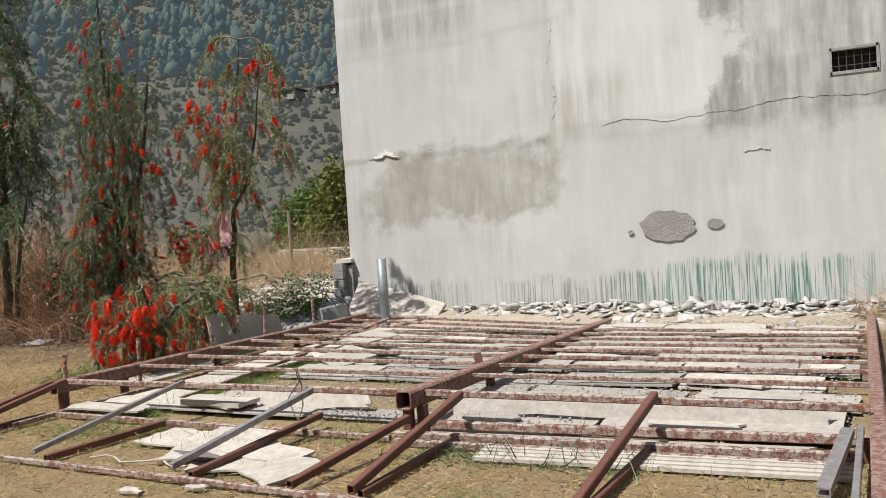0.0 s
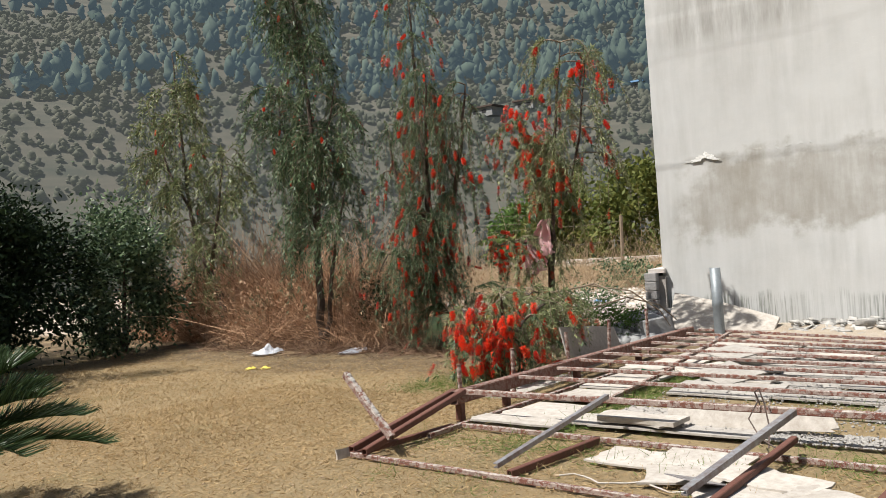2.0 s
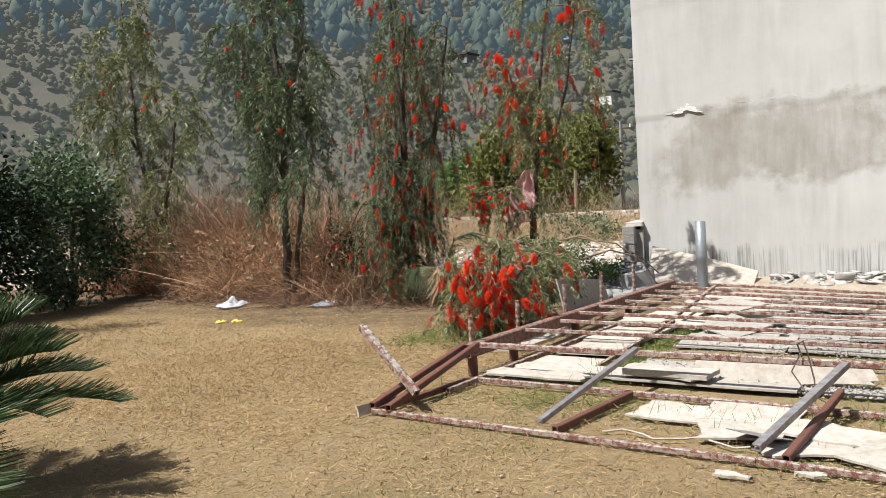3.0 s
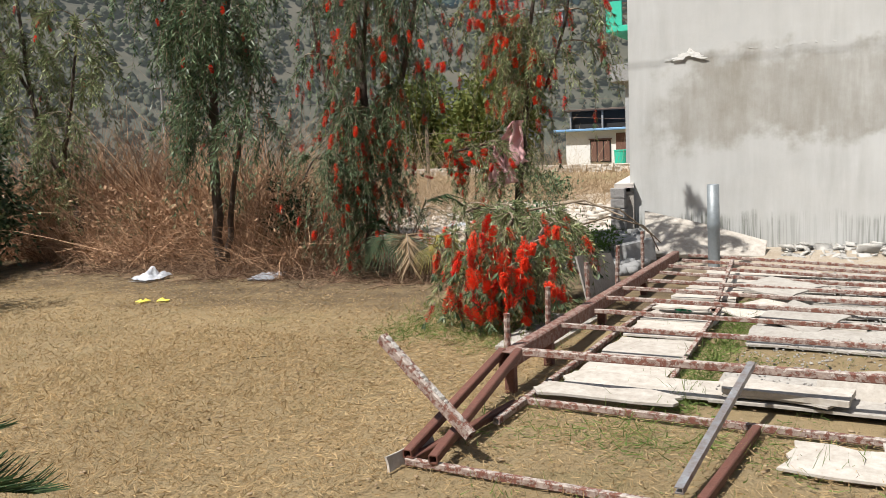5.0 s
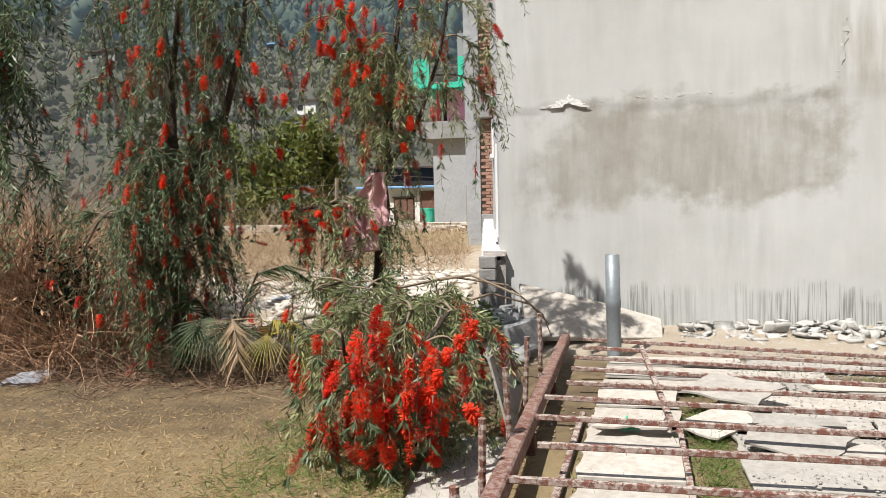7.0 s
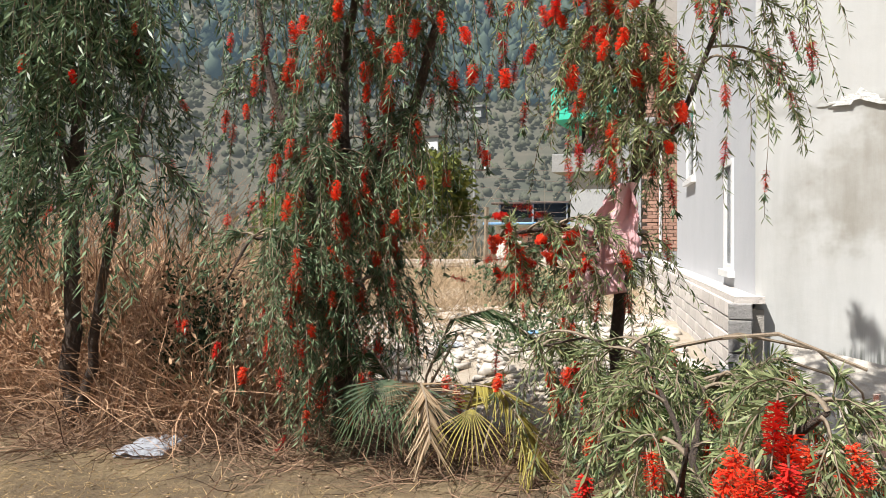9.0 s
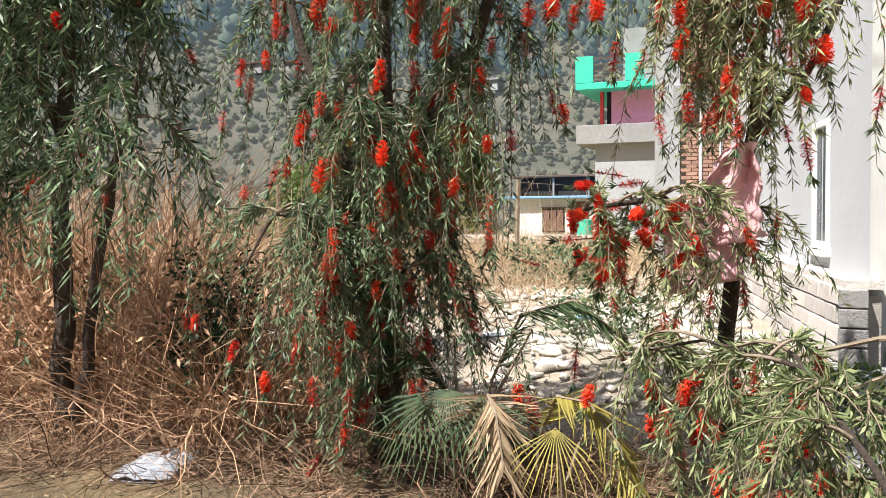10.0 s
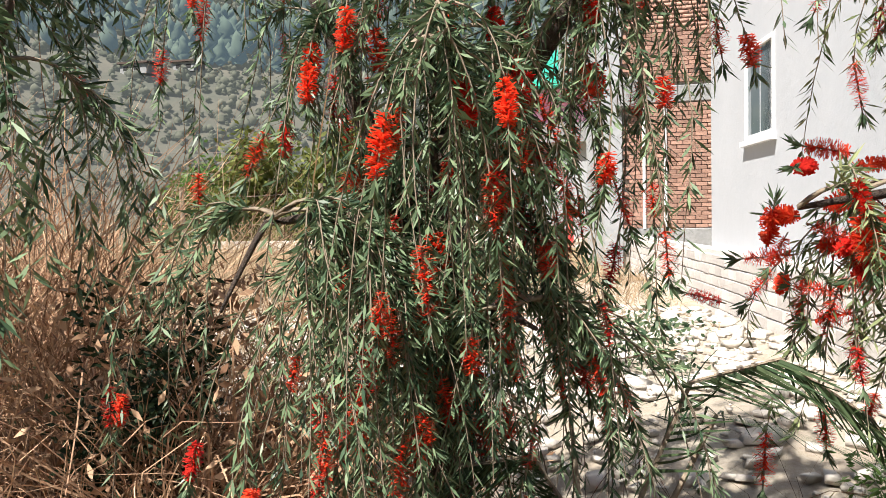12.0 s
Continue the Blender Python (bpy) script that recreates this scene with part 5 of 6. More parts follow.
for w, d, x, y, rz, z in ((0.55, 0.36, -4.78, 4.38, -8, 0.012), (0.5, 0.4, -4.35, 4.42, 5, 0.016), (0.42, 0.3, -4.25, 4.05, 20, 0.02), (0.55, 0.3, -3.95, 4.25, -15, 0.03), (0.4, 0.25, -3.85, 3.85, 30, 0.02), (0.35, 0.4, -3.6, 3.95, -25, 0.025)):
    board(w, d, (x, y, z), rz, rnd_b.uniform(0, 2), rnd_b.uniform(0, 2), "board_white", 0.012, 0.028, "cracked white board lying on the dry grass", "broken white boards")
board(0.6, 0.22, (-3.9, 3.95, 0.09), 68, 0, 16, "zinc", 0.006, 0.01, "bent galvanised sheet leaning on the channel", "metal sheets")
board(0.16, 0.05, (-4.03, 3.54, 0.01), -6, 2, 0, "board_white", 0.012, 0.015, "small white board scrap on the grass", "scraps")
board(0.12, 0.05, (-3.7, 3.66, 0.01), 12, 2, 0, "board_white", 0.012, 0.015, "small white board scrap on the grass", "scraps")
board(0.3, 0.55, (-5.55, 7.5, 0.06), -35, 4, 6, "board_white", 0.012, 0.02, "tilted board sheet resting on the purlins")
board(0.45, 0.4, (-5.2, 7.1, 0.10), -28, 10, 8, "board", 0.012, 0.02, "tilted board sheet resting on the purlins")
board(0.5, 0.45, (-5.5, 8.0, 0.16), -30, 5, 3, "board", 0.012, 0.02, "tilted board sheet resting on the purlins")
board(0.42, 0.16, (-6.0, 7.28, 0.10), 3, 4, 0, "board_white", 0.012, 0.03, "white board strip between the purlins")
board(0.36, 0.07, (-6.31, 3.76, 0.004), 84, 76, 0, "board_white", 0.012, 0.006, "narrow white board leaning on the strut's foot", "scraps")
# paving slab on the grass, and a sheet leaning on the uprights
slab = part("paving_slab", slab_mesh([(-6.79, 6.0), (-6.42, 6.03), (-6.40, 7.25), (-6.92, 7.2)], 0.03), "board")
tagged(slab, "pale concrete slab lying on the grass by the shrub", "slab")
bm = bmesh.new()
top = [Vector((-6.58, 7.16, 0.51)), Vector((-6.71, 8.55, 0.36))]
foot = [Vector((-6.45, 7.12, 0.04)), Vector((-6.58, 8.50, 0.04))]
out = (top[1] - top[0]).cross(foot[0] - top[0]).normalized() * 0.014
quad = [top[0], top[0].lerp(top[1], 0.55) + Vector((0, 0, 0.012)), top[1], foot[1], foot[0]]
front, rear = [bm.verts.new(p) for p in quad], [bm.verts.new(p + out) for p in quad]
bm.faces.new(front)
bm.faces.new(rear[::-1])
for k in range(5):
    bm.faces.new((front[k], rear[k], rear[(k + 1) % 5], front[(k + 1) % 5]))
bmesh.ops.recalc_face_normals(bm, faces=bm.faces)
tagged(part("leaning_sheet", bm, "board"), "pale board standing on edge against the upright bars", "board")

# ---- by the wall ----
A, B, C, D = Vector((-6.96, 10.84, 0.53)), Vector((-5.58, 10.82, 0.19)), Vector((-5.57, 10.52, 0.05)), Vector((-6.78, 10.12, 0.11))
nrm = (B - A).cross(D - A).normalized()
bm = bmesh.new()
lo = [bm.verts.new(p) for p in (A, A.lerp(B, 0.5) + Vector((0, 0, 0.02)), B, C, C.lerp(D, 0.5), D)]
hi = [bm.verts.new(p.co - nrm * 0.055) for p in lo]
bm.faces.new(lo[::-1])
bm.faces.new(hi)
for k in range(6):
    bm.faces.new((lo[k], lo[(k + 1) % 6], hi[(k + 1) % 6], hi[k]))
bmesh.ops.recalc_face_normals(bm, faces=bm.faces)
bmesh.ops.bevel(bm, geom=bm.edges[:], offset=0.008, segments=1, affect='EDGES')
ob = part("plaster_slab", bm, "board_white")
tagged(ob, "large pale slab leaning on the foot of the wall", "slab")
pipe = empty("steel_pipe", (-5.98, 9.83, 0.0), "upright grey steel pipe rising from the frame", "pipe")
bm = bmesh.new()
n = 20
rings = []
for r, z in ((0.062, 0.0), (0.062, 0.46), (0.066, 0.47), (0.066, 0.53), (0.062, 0.54), (0.062, 0.925), (0.054, 0.925), (0.054, 0.6)):
    rings.append([bm.verts.new((-5.98 + r * math.cos(2 * math.pi * k / n) - 0.012 * z, 9.83 + r * math.sin(2 * math.pi * k / n), z)) for k in range(n)])
for a, b in zip(rings, rings[1:]):
    for k in range(n):
        bm.faces.new((a[k], a[(k + 1) % n], b[(k + 1) % n], b[k]))
bm.faces.new(rings[-1])
child(part("tube", bm, "pipe", smooth=True), pipe)


def rubble(name, pts, sizes, mat, label, category, seed, flat=0.45, tip=0.4):
    """Broken chips heaped over a stretch, as one heap."""
    rnd = np.random.RandomState(seed)
    k = len(pts)
    corners = np.array([[a, b, c] for a in (-1, 1) for b in (-1, 1) for c in (-1, 1)], float)
    quads = np.array([[0, 1, 3, 2], [4, 6, 7, 5], [0, 4, 5, 1], [2, 3, 7, 6], [0, 2, 6, 4], [1, 5, 7, 3]])
    c = corners[None] * (1 + 0.35 * rnd.normal(size=(k, 8, 3)).clip(-1.2, 1.2))
    c = c * sizes[:, None, None] * np.array([1.0, rnd.uniform(0.5, 0.9), flat])
    a, t = rnd.uniform(0, 6.28, k), rnd.normal(size=k) * tip
    ca, sa, ct, st = np.cos(a), np.sin(a), np.cos(t), np.sin(t)
    x, y, z = c[..., 0], c[..., 1], c[..., 2]
    y, z = y * ct[:, None] - z * st[:, None], y * st[:, None] + z * ct[:, None]
    x, y = x * ca[:, None] - y * sa[:, None], x * sa[:, None] + y * ca[:, None]
    v = np.stack([x, y, z], -1) + pts[:, None, :]
    f = (np.arange(k)[:, None, None] * 8 + quads[None]).reshape(-1, 4)
    return tagged(from_arrays(name, v.reshape(-1, 3), f, mat), label, category, kind="stuff")


rr = np.random.RandomState(9)
k = 1500
xx = rr.uniform(-5.4, 0.6, k)
yy = 10.85 - np.abs(rr.normal(size=k)) * 0.28
zz = 0.02 + 0.17 * np.clip(1 - (10.85 - yy) / 0.6, 0, 1) * rr.uniform(0.1, 1, k) + height(xx, yy) * 0.2
rubble("plaster_rubble", np.column_stack([xx, yy, zz]), rr.uniform(0.012, 0.085, k) * rr.uniform(0.3, 1.2, k), "chips", "bank of broken plaster chips along the wall's foot", "rubble", 91, 0.18, 0.6)
k = 9000
xx, yy = rr.uniform(-5.2, -0.5, k), rr.uniform(5.3, 10.2, k)
rubble("fine_rubble", np.column_stack([xx, yy, 0.045 + 0.01 * rr.uniform(0, 1, k)]), rr.uniform(0.002, 0.008, k), "gravel", "grey gravel strewn over the fallen boards", "rubble", 92, 0.6)
k = 3200
xx, yy = rr.uniform(-5.2, -3.1, k), rr.uniform(5.2, 5.5, k)
rubble("fine_rubble", np.column_stack([xx, yy, np.full(k, 0.03)]), rr.uniform(0.003, 0.009, k), "gravel", "crushed grey gravel by the front purlin", "rubble", 93, 0.7)
k = 300
xx, yy = rr.uniform(-7.5, -6.75, k), rr.uniform(9.5, 10.8, k)
rubble("stone_heap", np.column_stack([xx, yy, 0.05 + 0.28 * rr.uniform(0, 1, k) * smooth01(9.5, 10.6, yy)]), rr.uniform(0.03, 0.085, k), "concrete", "heap of grey concrete lumps at the house corner", "rubble", 94, 0.6)
k = 2600
xx, yy = rr.uniform(-13.5, -7.5, k), rr.uniform(10.2, 17, k)
ok = xx < side_x(yy) - 0.35
xx, yy = xx[ok], yy[ok]
rubble("waste_stones", np.column_stack([xx, yy, height(xx, yy) + 0.02]), rr.uniform(0.012, 0.055, len(xx)) * rr.uniform(0.3, 1.9, len(xx)), "stone", "pale stones and rubble on the waste ground", "rubble", 95, 0.35)
k = 2600
xx, yy = rr.uniform(-14, -0.5, k), rr.uniform(2.2, 8.6, k)
rubble("lawn_litter", np.column_stack([xx, yy, np.full(k, 0.012)]), rr.uniform(0.005, 0.014, k), "dry", "dead leaves and chips on the lawn", "litter", 96, 0.25)

for cx, cy, cz, s in ((-6.85, 9.95, 0.16, 0.20), (-7.1, 10.2, 0.2, 0.18), (-7.25, 10.45, 0.2, 0.17)):
    bm = bmesh.new()
    box(bm, -s, -s * 0.7, -s * 0.7, s, s * 0.7, s * 0.7, 0.03)
    for v in bm.verts:
        v.co += Vector(noise.noise_vector(v.co * 6 + Vector((cx, cy, 0)))) * 0.04
    ob = part("concrete_block", bm, "concrete")
    ob.matrix_world = pose(cx, cy, cz, random.uniform(-15, 15), random.uniform(-15, 15), random.uniform(0, 90))
    tagged(ob, "broken grey concrete block in the rubble", "block", "concrete blocks")
dead = empty("dead_branch", (-7.0, 9.3, 0.3), "bare pale branch lying over the rubble", "branch")
for pts in ([(-7.6, 8.6, 0.75), (-7.2, 8.9, 0.82), (-6.8, 9.2, 0.72), (-6.55, 9.45, 0.45), (-6.5, 9.6, 0.25)], [(-7.3, 8.85, 0.8), (-7.0, 8.7, 0.85), (-6.6, 8.6, 0.7)],
            [(-7.4, 9.2, 0.5), (-7.0, 9.5, 0.62), (-6.7, 9.75, 0.5), (-6.55, 9.9, 0.3)]):
    child(part("twig", rod(bmesh.new(), pts, [0.012, 0.011, 0.009, 0.007, 0.005][:len(pts)], 6), "twig"), dead)

# dark mortar patches on the wall
for cx, cz, sx, sz, seed in ((-2.55, 1.13, 0.34, 0.20, 1), (-1.98, 1.13, 0.10, 0.06, 2), (-3.0, 1.07, 0.035, 0.03, 3)):
    r = random.Random(seed)
    out = [(sx * math.cos(a) * r.uniform(0.90, 1.06), sz * math.sin(a) * r.uniform(0.90, 1.06)) for a in [k * math.pi / 12 for k in range(24)]]
    ob = part("mortar_patch", slab_mesh(out, 0.006), "mortar_patch", wall_front)
    ob.matrix_world = pose(cx, 10.93, cz, 90, 0, 0)
r = random.Random(31)
out = [(0.21 * math.cos(a) * r.uniform(0.6, 1.1), 0.05 * math.sin(a) * r.uniform(0.4, 1.2) - 0.05 * abs(math.cos(a))) for a in [k * math.pi / 14 for k in range(28)]]
bm = slab_mesh(out, 0.007)
bm.transform(pose(-6.44, 10.924, 2.38, 90, 0, 0))
part("plaster_lump", bm, "lump", wall_front)



def plaster_joint(place, n, seed, upright=False):
    """A ragged lip of plaster where one day's coat overlaps the next; place(f) gives x and z along it."""
    r = random.Random(seed)
    V, F = [], []
    for k in range(n + 1):
        x, z = place(k / n)
        x, z = x + r.uniform(-0.012, 0.012), z + r.uniform(-0.012, 0.012)
        w, p = r.uniform(0.02, 0.07), (r.uniform(0.001, 0.005) if r.random() < 0.38 else 0.0)
        a, c = ((x - w, z), (x, z)) if upright else ((x, z + w), (x, z))
        V += [(a[0], 10.9335, a[1]), (c[0], 10.9335 - p, c[1]), (c[0], 10.945, c[1])]
        if k:
            i = 3 * k
            F += [(i - 3, i - 2, i + 1, i), (i - 2, i - 1, i + 2, i + 1)]
    me = bpy.data.meshes.new("plaster_joint")
    me.from_pydata(V, [], F)
    link_mesh("plaster_joint", me, "plaster", wall_front)


def wob(f, seed):
    return 0.05 * float(waves(np.array(f * 9.0), np.array(0.0), seed, 1.4))


plaster_joint(lambda f: (-7.12 + 3.1 * f, 2.32 + 0.10 * f + wob(f, 5)), 90, 1)
plaster_joint(lambda f: (-3.3 + 3.7 * f, 2.42 + 0.12 * f + wob(f, 6)), 100, 2)
plaster_joint(lambda f: (-7.12 + 3.2 * f, 3.72 + 0.14 * f + wob(f, 7)), 90, 3)
plaster_joint(lambda f: (-3.93 + wob(f, 8), 3.85 - 1.4 * f), 60, 4, True)
plaster_joint(lambda f: (-4.6 + 0.55 * f, 3.45 + 0.16 * f + wob(f, 9) * 0.5), 24, 5)
plaster_joint(lambda f: (-1.62 + 0.3 * f, 1.95 + 0.02 * math.sin(f * 3)), 12, 6)


def crumpled(name, at, w, d, h, mat, seed, label, category="litter"):
    r = np.random.RandomState(seed)
    n = 14
    u, v = np.meshgrid(np.linspace(-1, 1, n), np.linspace(-1, 1, n), indexing="ij")
    rim = np.clip(1.15 - np.maximum(np.abs(u), np.abs(v)), 0, 1)
    z = h * np.abs(waves(u, v, seed, 3.5, 3)) * rim + 0.012
    x = w / 2 * u * (1 + 0.2 * waves(v, u, seed + 1, 2, 2))
    y = d / 2 * v * (1 + 0.2 * waves(u, v, seed + 2, 2, 2))
    V = np.stack([x, y, z], -1).reshape(-1, 3)
    low = V.copy()
    low[:, 2] = 0.0
    V = np.vstack([V, low])
    i, j = np.meshgrid(np.arange(n - 1), np.arange(n - 1), indexing="ij")
    F = np.stack([i * n + j, (i + 1) * n + j, (i + 1) * n + j + 1, i * n + j + 1], -1).reshape(-1, 4)
    F = np.vstack([F, F[:, ::-1] + n * n])
    ob = from_arrays(name, V, F, mat)
    ob.data.shade_smooth()
    ob.matrix_world = pose(*at, 0, 0, r.uniform(0, 180))
    return tagged(ob, label, category)


crumpled("plastic_bag", (-12.15, 8.0, 0.0), 0.42, 0.3, 0.16, "white_plastic", 101, "crumpled white and blue plastic bag on the lawn")
crumpled("plastic_bag", (-10.75, 8.45, 0.0), 0.5, 0.32, 0.13, "grey_plastic", 102, "flat grey plastic sack at the lawn's edge")
crumpled("snack_wrapper", (-10.95, 6.75, 0.0), 0.14, 0.09, 0.05, "yellow_plastic", 103, "yellow wrapper on the lawn")
crumpled("snack_wrapper", (-10.78, 6.85, 0.0), 0.12, 0.09, 0.04, "yellow_plastic", 104, "yellow wrapper on the lawn")
crumpled("green_bottle", (-5.8, 7.42, 0.05), 0.12, 0.09, 0.09, "green_plastic", 105, "crushed green plastic bottle on the boards")
crumpled("plastic_bag", (-10.9, 11.2, 0.25), 0.3, 0.25, 0.12, "white_plastic", 106, "torn plastic bag among the stones")


crumpled("plastic_bag", (-9.6, 13.6, 0.24), 0.22, 0.16, 0.08, "blue_paint", 107, "small blue plastic bag among the stones")
crumpled("plastic_bag", (-10.1, 12.1, 0.24), 0.25, 0.2, 0.08, "white_plastic", 108, "scrap of white plastic among the stones")


def build_cloth():
    """The pink rag knotted to the tree, in two hanging folds."""
    c = empty("pink_cloth", (-7.9, 9.15, 1.3), "torn pink cloth hung on the slender tree", "cloth")
    for x0, z0, wid, drop, seed in ((-7.84, 1.66, 0.26, 0.46, 3), (-8.03, 1.40, 0.28, 0.42, 4)):
        n, m = 22, 26
        u, t = np.meshgrid(np.linspace(-1, 1, n), np.linspace(0, 1, m), indexing="ij")
        spread = wid * (0.35 + 0.65 * np.sin(np.clip(t * 2.4, 0, 1.9)))
        x = x0 + spread * u * 0.6 + 0.05 * np.sin(3 * t + seed)
        y = 9.04 + 0.03 * np.sin(u * 9 + 3 * t + seed) + 0.03 * waves(u, t, seed, 6, 5)
        x = x + 0.045 * waves(t, u, seed + 7, 6, 4)
        z = z0 - drop * t + 0.05 * u * np.sin(4 * t + seed)
        V = np.stack([x, y, z], -1).reshape(-1, 3)
        i, j = np.meshgrid(np.arange(n - 1), np.arange(m - 1), indexing="ij")
        F = np.stack([i * m + j, (i + 1) * m + j, (i + 1) * m + j + 1, i * m + j + 1], -1).reshape(-1, 4)
        ob = from_arrays("fold", V, F, "cloth")
        ob.data.shade_smooth()
        mod = ob.modifiers.new("thick", 'SOLIDIFY')
        mod.thickness = 0.004
        child(ob, c)
    return c


build_cloth()

# ---- beyond the garden ----


def build_hut():
    x0, y0, z0 = -23.95, 57.0, -0.9
    h = empty("hut", (x0, y0, z0), "small white hut with a blue sheet roof", "house")
    child(part("wall", box(bmesh.new(), x0, y0, z0, x0 + 7.0, y0 + 3.4, 2.2), "white_paint"), h)
    child(part("roof", box(bmesh.new(), x0 - 0.75, y0 - 0.5, 2.2, x0 + 7.2, y0 + 3.7, 2.36, 0.03), "blue_paint"), h)
    w = child(part("window", box(bmesh.new(), x0 + 1.72, y0 - 0.06, 0.08, x0 + 3.14, y0 - 0.004, 1.58), "dark"), h)
    for k in range(3):
        part("shutter", box(bmesh.new(), x0 + 1.80 + 0.45 * k, y0 - 0.10, 0.16, x0 + 2.17 + 0.45 * k, y0 - 0.062, 1.50), "brown_wood", w)
    part("window_frame", box(bmesh.new(), x0 + 1.64, y0 - 0.14, 1.58, x0 + 3.22, y0 - 0.004, 1.68), "brown_wood", w)
    child(part("door", box(bmesh.new(), x0 + 3.5, y0 - 0.05, -0.6, x0 + 4.7, y0 - 0.004, 2.0), "brown_wood"), h)
    t = empty("water_tub", (-17.0, 46.0, -0.4), "bright green plastic tub beside the hut", "tub")
    bm = bmesh.new()
    for r, R, lo, hi in ((0.36, 0.42, -0.4, 0.92), (0.44, 0.44, 0.92, 0.98)):
        bmesh.ops.create_cone(bm, cap_ends=True, segments=18, radius1=r, radius2=R, depth=hi - lo, matrix=Matrix.Translation((-17.0, 46.0, (lo + hi) / 2)))
    child(part("body", bm, "green_paint"), t)
    s = empty("open_shed", (-22, 61.5, -0.9), "dark open shed behind the hut", "shed")
    child(part("shed_body", box(bmesh.new(), -25.2, 61.5, -0.9, -16.0, 65.5, 3.7), "dark"), s)
    child(part("shed_roof", box(bmesh.new(), -25.6, 61.0, 3.7, -15.6, 66, 3.86, 0.03), "iron"), s)
    for k in range(4):
        child(part("post", box(bmesh.new(), -25.1 + 2.4 * k, 61.2, -0.9, -24.98 + 2.4 * k, 61.32, 3.69), "concrete"), s)


build_hut()


def build_stone_wall():
    w = empty("field_wall", (-20, 38, 0.0), "low dry-stone field wall in front of the hut", "stone wall")
    rnd = random.Random(7)
    sizes = []
    for s in range(4):
        bm = box(bmesh.new(), -0.5, -0.3, -0.5, 0.5, 0.3, 0.5, 0.08)
        for v in bm.verts:
            v.co += Vector(noise.noise_vector(v.co * 3 + Vector((s * 5, 0, 0)))) * 0.12
        me = bpy.data.meshes.new("stone")
        bm.to_mesh(me)
        bm.free()
        me.materials.append(M["stone"])
        sizes.append(me)
    for c in range(4):
        x = -29 + 0.12 * c
        while x < -11.0:
            ln = rnd.uniform(0.22, 0.46)
            ob = new("stone", rnd.choice(sizes))
            ob.parent = w
            ob.location = (x + ln / 2 + 20, rnd.uniform(-0.03, 0.03), -0.02 + 0.132 * c)
            ob.scale = (ln, 0.6, 0.138)
            x += ln


build_stone_wall()


def build_flats():
    """Grey house with a pink upper wall and green balcony."""
    y0 = 41.0
    h = empty("grey_house", (-15.4, y0, -0.5), "grey concrete house with pink wall and green balcony", "house")

    def b(name, x, y, z, X, Y, Z, mat, bevel=0.0):
        return child(part(name, box(bmesh.new(), x, y, z, X, Y, Z, bevel), mat), h)
    b("wall", -15.42, y0, -0.5, -8, y0 + 6, 4.2, "concrete_pale")
    b("slab", -16.15, y0 - 0.4, 4.2, -8, y0 + 6, 5.0, "concrete", 0.02)
    b("upper_wall", -14.85, y0 + 0.6, 5.0, -8, y0 + 6, 6.5, "pink_paint")
    b("corner_post", -15.35, y0 + 0.62, 5.0, -15.2, y0 + 0.8, 6.5, "red_paint")
    b("doorway", -15.1, y0 + 0.9, 5.0, -14.86, y0 + 5, 6.5, "dark")
    b("balcony_slab", -16.2, y0 - 0.3, 6.5, -8, y0 + 6, 6.78, "green_paint", 0.02)
    for x in (-16.2, -14.1, -11.9, -9.8):
        b("parapet_panel", x, y0 - 0.3, 6.79, x + 0.75, y0 - 0.16, 7.9, "green_paint")
    for k in range(3):
        for q in range(4):
            b("rail", -15.43 + 2.15 * k, y0 - 0.26, 6.98 + 0.26 * q, -14.12 + 2.15 * k, y0 - 0.2, 7.04 + 0.26 * q, "iron")
    b("top_wall", -14.6, y0 + 2, 6.79, -8, y0 + 6, 9.4, "concrete")


build_flats()
fl = empty("red_flag", (-12.05, 32.4, 0.0), "narrow red cloth on a thin stick", "flag")
child(part("stick", rod(bmesh.new(), [(-12.05, 32.4, 0.0), (-12.05, 32.4, 1.9)], 0.02, 6), "twig"), fl)
bm = slab_mesh([(0, 0), (0.17, 0.1), (0.15, 1.0), (0.06, 1.45), (0, 1.2)], 0.02)
bm.transform(pose(-12.03, 32.4, 0.3, 90, 0, 10))
child(part("cloth", bm, "red_paint"), fl)


def build_pole(at, h, label):
    p = empty("utility_pole", at, label, "pole")
    a = Vector(at)
    child(part("shaft", rod(bmesh.new(), [a, a + Vector((0, 0, h * 0.5)), a + Vector((0, 0, h))], [0.13, 0.11, 0.08], 8), "concrete"), p)
    child(part("crossarm", box(bmesh.new(), a.x - 0.7, a.y - 0.05, a.z + h - 0.5, a.x + 0.7, a.y + 0.05, a.z + h - 0.4), "iron"), p)
    for k in (-0.6, 0.0, 0.6):
        child(part("insulator", rod(bmesh.new(), [a + Vector((k, 0, h - 0.4)), a + Vector((k, 0, h - 0.2))], [0.05, 0.03], 6), "white_paint"), p)
    return a + Vector((0, 0, h - 0.25))


tops = [build_pole((-50, 46, -0.6), 7.5, "concrete power pole in the field"), build_pole((-22.3, 48, -0.7), 6.2, "slim concrete power pole beyond the trees"), build_pole((4, 52, -0.9), 7.0, "concrete power pole behind the houses")]
cables = empty("power_cables", (-22.3, 48, 0), "thin sagging power cables across the field", "cables")
for a, b in zip(tops, tops[1:]):
    for k in range(5):
        o = Vector((0, 0, -0.55 * k))
        bm = rod(bmesh.new(), [a.lerp(b, t) + o + Vector((0, 0, -0.9 * math.sin(math.pi * t))) for t in np.linspace(0, 1, 14)], 0.010, 4)
        child(part("cable", bm, "iron"), cables)
fence = empty("wire_fence", (-14, 20, 0.1), "old barbed-wire fence on leaning posts", "fence")
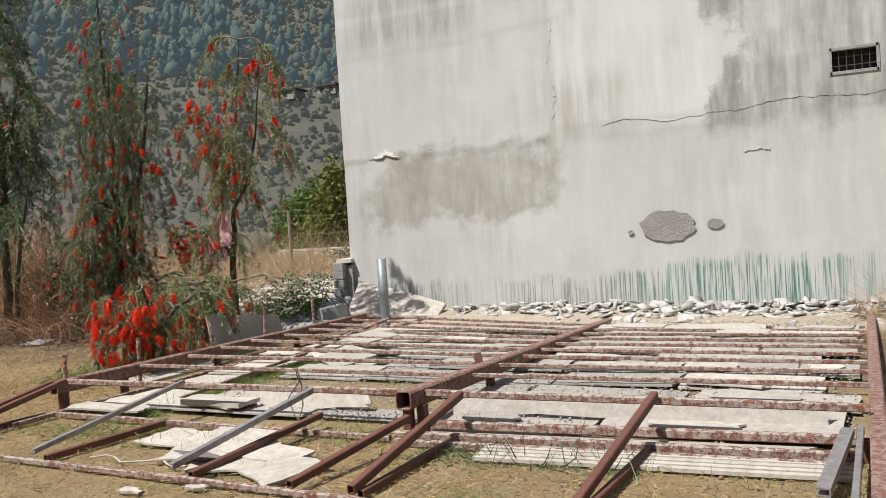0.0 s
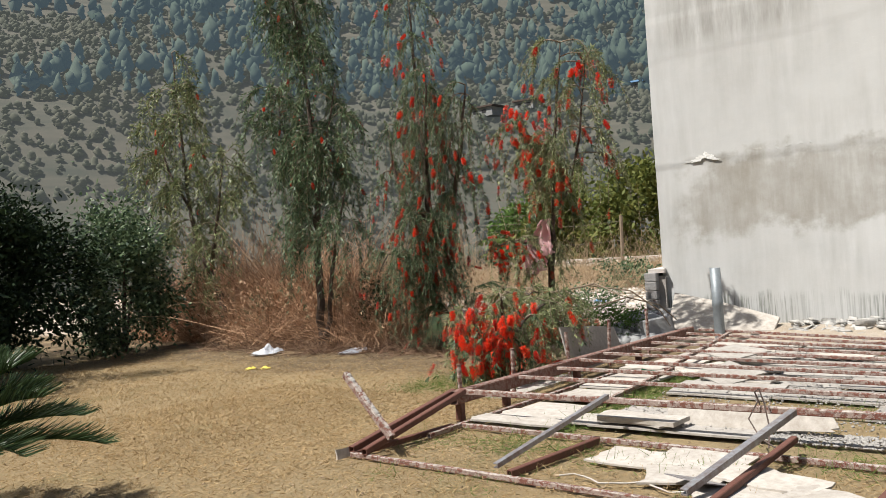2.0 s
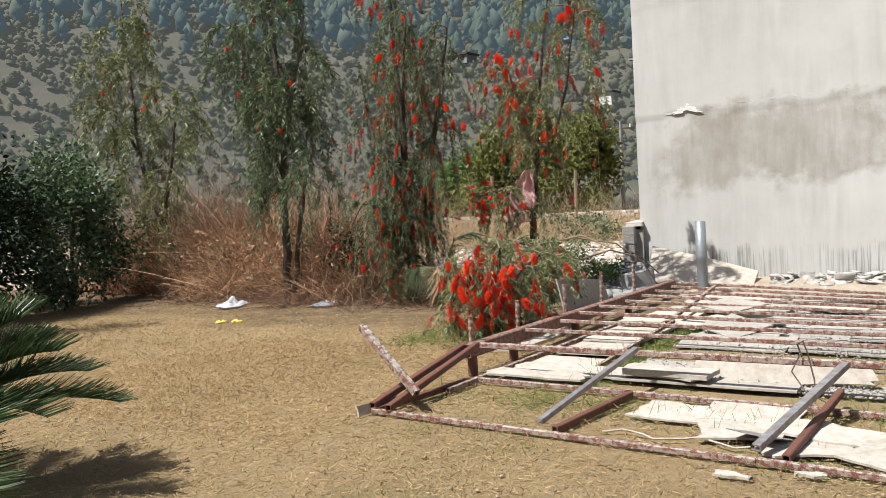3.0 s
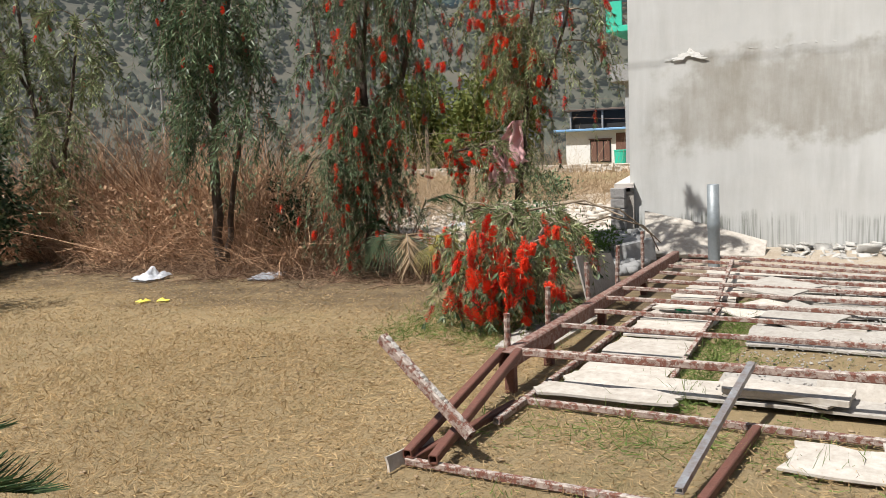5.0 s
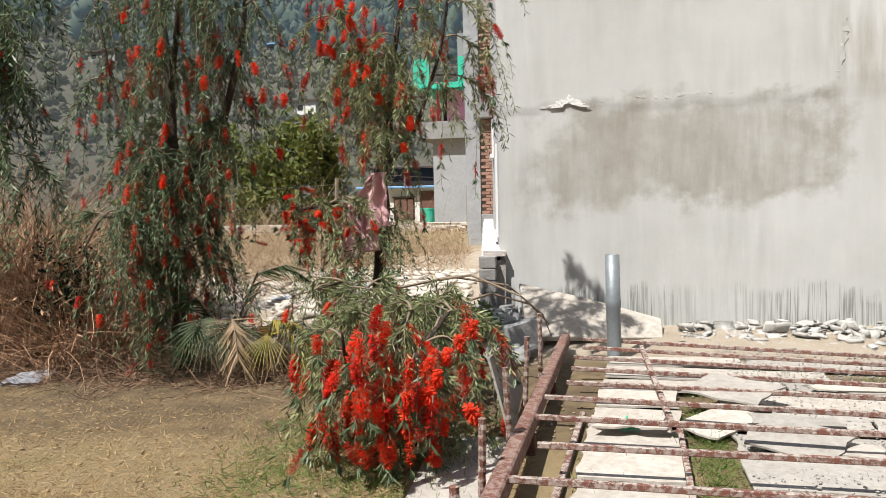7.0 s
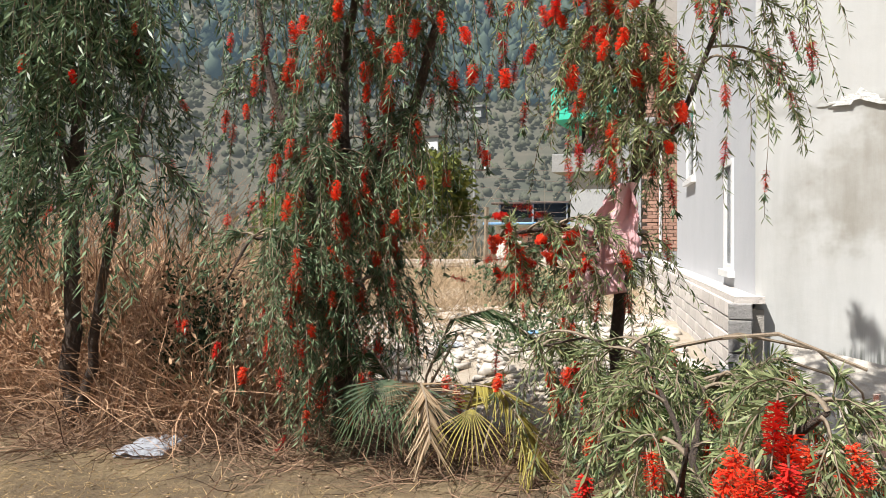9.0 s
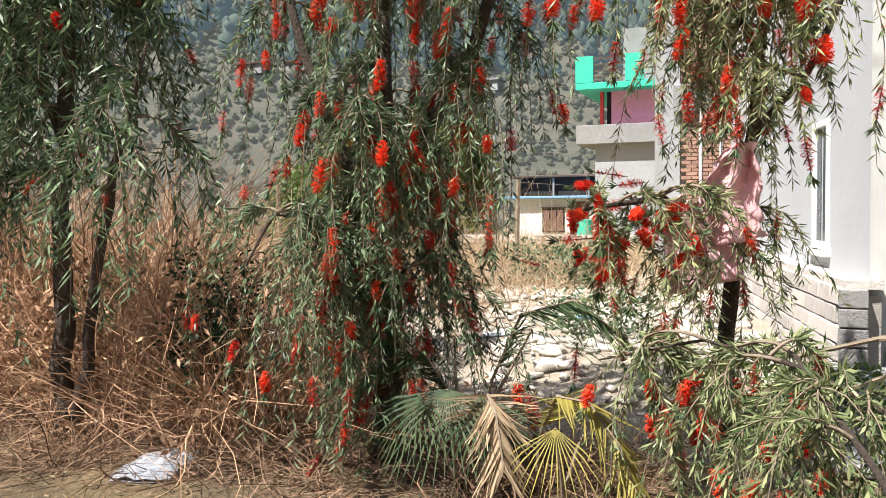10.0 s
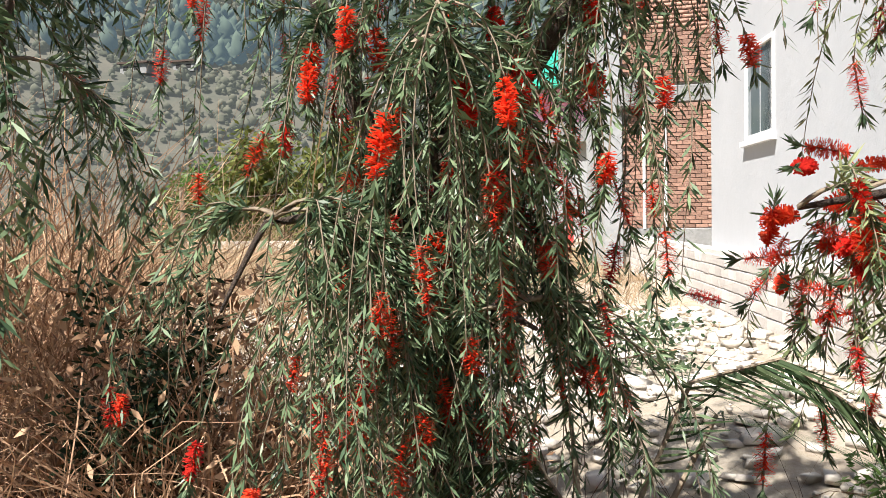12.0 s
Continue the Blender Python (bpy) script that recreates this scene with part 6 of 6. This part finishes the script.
posts = [Vector((x, 19.5 + 0.12 * k, float(height(x, 19.5)))) for k, x in enumerate((-26, -23, -20.2, -17.4, -14.8, -12.4))]
for k, p in enumerate(posts):
    child(part("post", rod(bmesh.new(), [p, p + Vector((0.05 * (k % 3 - 1), 0, 1.75))], [0.05, 0.045], 6), "twig"), fence)
for a, b in zip(posts, posts[1:]):
    for z in (0.6, 1.1, 1.6):
        child(part("wire", rod(bmesh.new(), [a + Vector((0, 0, z)), a.lerp(b, 0.5) + Vector((0, 0, z - 0.05)), b + Vector((0, 0, z))], 0.004, 4), "iron"), fence)


def far_house(x, y, w, d, h, mat, roof):
    z = float(height(x, y)) - 0.5
    e = empty("far_house", (x, y, z), "small pale house far off on the hillside", "house", "hillside houses")
    child(part("wall", box(bmesh.new(), x, y, z, x + w, y + d, z + h), mat), e)
    child(part("roof", box(bmesh.new(), x - 0.4, y - 0.4, z + h, x + w + 0.4, y + d + 0.4, z + h + 0.35), roof), e)
    for k in range(int(w / 2.2)):
        child(part("window", box(bmesh.new(), x + 0.7 + 2.2 * k, y - 0.05, z + h * 0.35, x + 1.7 + 2.2 * k, y - 0.004, z + h * 0.75), "dark"), e)


for q in ((-69.5, 151, 4.2, 4, 2.4, "white_paint", "iron"), (-83, 169, 5, 4, 2.0, "concrete", "blue_paint"), (-101, 151, 4.5, 4, 1.8, "concrete", "iron"),
          (-106.5, 142.5, 5.5, 4, 1.8, "concrete", "iron"), (-66, 163.5, 5, 4, 2.0, "concrete_pale", "concrete")):
    far_house(*q)

# ---- brick pieces last ----


def brick_mesh(name, w, d, h, mat, seed):
    bm = box(bmesh.new(), -w / 2, -d / 2, -h / 2, w / 2, d / 2, h / 2, 0.006)
    for v in bm.verts:
        v.co += Vector(noise.noise_vector(v.co * 20 + Vector((seed * 7, 0, 0)))) * 0.006
    me = bpy.data.meshes.new(name)
    bm.to_mesh(me)
    bm.free()
    me.materials.append(M[mat])
    return me


def build_plinth():
    rnd = random.Random(3)
    n = Vector((-1, SLOPE, 0)).normalized()
    t = Vector((SLOPE, 1, 0)).normalized()
    base = Vector((CORNER[0], CORNER[1] - 0.12, 0)) + n * 0.02
    root = base.copy()
    pl = empty("plinth_wall", root, "low whitewashed brick plinth along the house side", "low wall")
    bm = bmesh.new()
    side_piece(bm, 10.86, 25.0, -0.1, 0.80, 0.05, 0.10)
    child(part("mortar_core", bm, "joint"), pl)
    bm = bmesh.new()
    side_piece(bm, 10.82, 25.0, 0.845, 0.90, 0.05, 0.175)
    child(part("coping", bm, "block"), pl)
    face = [brick_mesh("brick", 0.290, 0.08, 0.116, "block", k) for k in range(4)]
    grey = [brick_mesh("brick", 0.17, 0.10, 0.116, "block_grey", k + 9) for k in range(3)]
    ang = math.atan2(t.y, t.x)
    for c in range(7):
        z = 0.04 + 0.125 * c
        s = 0.18 + (0.15 if c % 2 else 0.0)
        while s < 13.0:
            ob = new("brick", rnd.choice(face))
            p = base + t * s + n * (0.115 + rnd.uniform(-0.006, 0.006))
            ob.parent = pl
            ob.location = Vector((p.x, p.y, z)) - root
            ob.rotation_euler = (0, 0, ang + rnd.uniform(-0.015, 0.015))
            s += 0.305
        ob = new("brick", rnd.choice(grey))
        p = base + t * 0.0 + n * 0.085
        ob.parent = pl
        ob.location = Vector((p.x, p.y - 0.01, z)) - root
        ob.rotation_euler = (0, 0, rnd.uniform(-0.03, 0.03))


build_plinth()


def build_brick_bay():
    rnd = random.Random(8)
    face = [brick_mesh("brick", 0.225, 0.08, 0.072, "brick", k + 20) for k in range(4)]
    count = 0
    V, F = [], []
    for c in range(60):
        z = 1.065 + 0.084 * c
        if 3.52 < z < 3.95 or z > 6.0:
            continue
        x = -9.79 + (0.12 if c % 2 else 0.0)
        while x < -7.2:
            y = BAY_Y + rnd.uniform(0.002, 0.016)
            if count < 300 and x < -8.2 and z < 5.2:
                ob = new("brick", rnd.choice(face))
                ob.parent = wall_side
                ob.location = (x, y, z)
                ob.rotation_euler = (rnd.uniform(-0.02, 0.02), rnd.uniform(-0.012, 0.012), rnd.uniform(-0.02, 0.02))
                count += 1
            else:
                i = len(V)
                V += [(x + a, y + b, z + q) for a in (-0.112, 0.112) for b in (-0.04, 0.04) for q in (-0.036, 0.036)]
                F += [tuple(i + k for k in fc) for fc in ((0, 1, 3, 2), (4, 6, 7, 5), (0, 4, 5, 1), (2, 3, 7, 6), (0, 2, 6, 4), (1, 5, 7, 3))]
            x += 0.238
    ob = from_arrays("bay_bricks", np.array(V), np.array(F), "brick", wall_side)
    ob["kind"] = "stuff"


build_brick_bay()
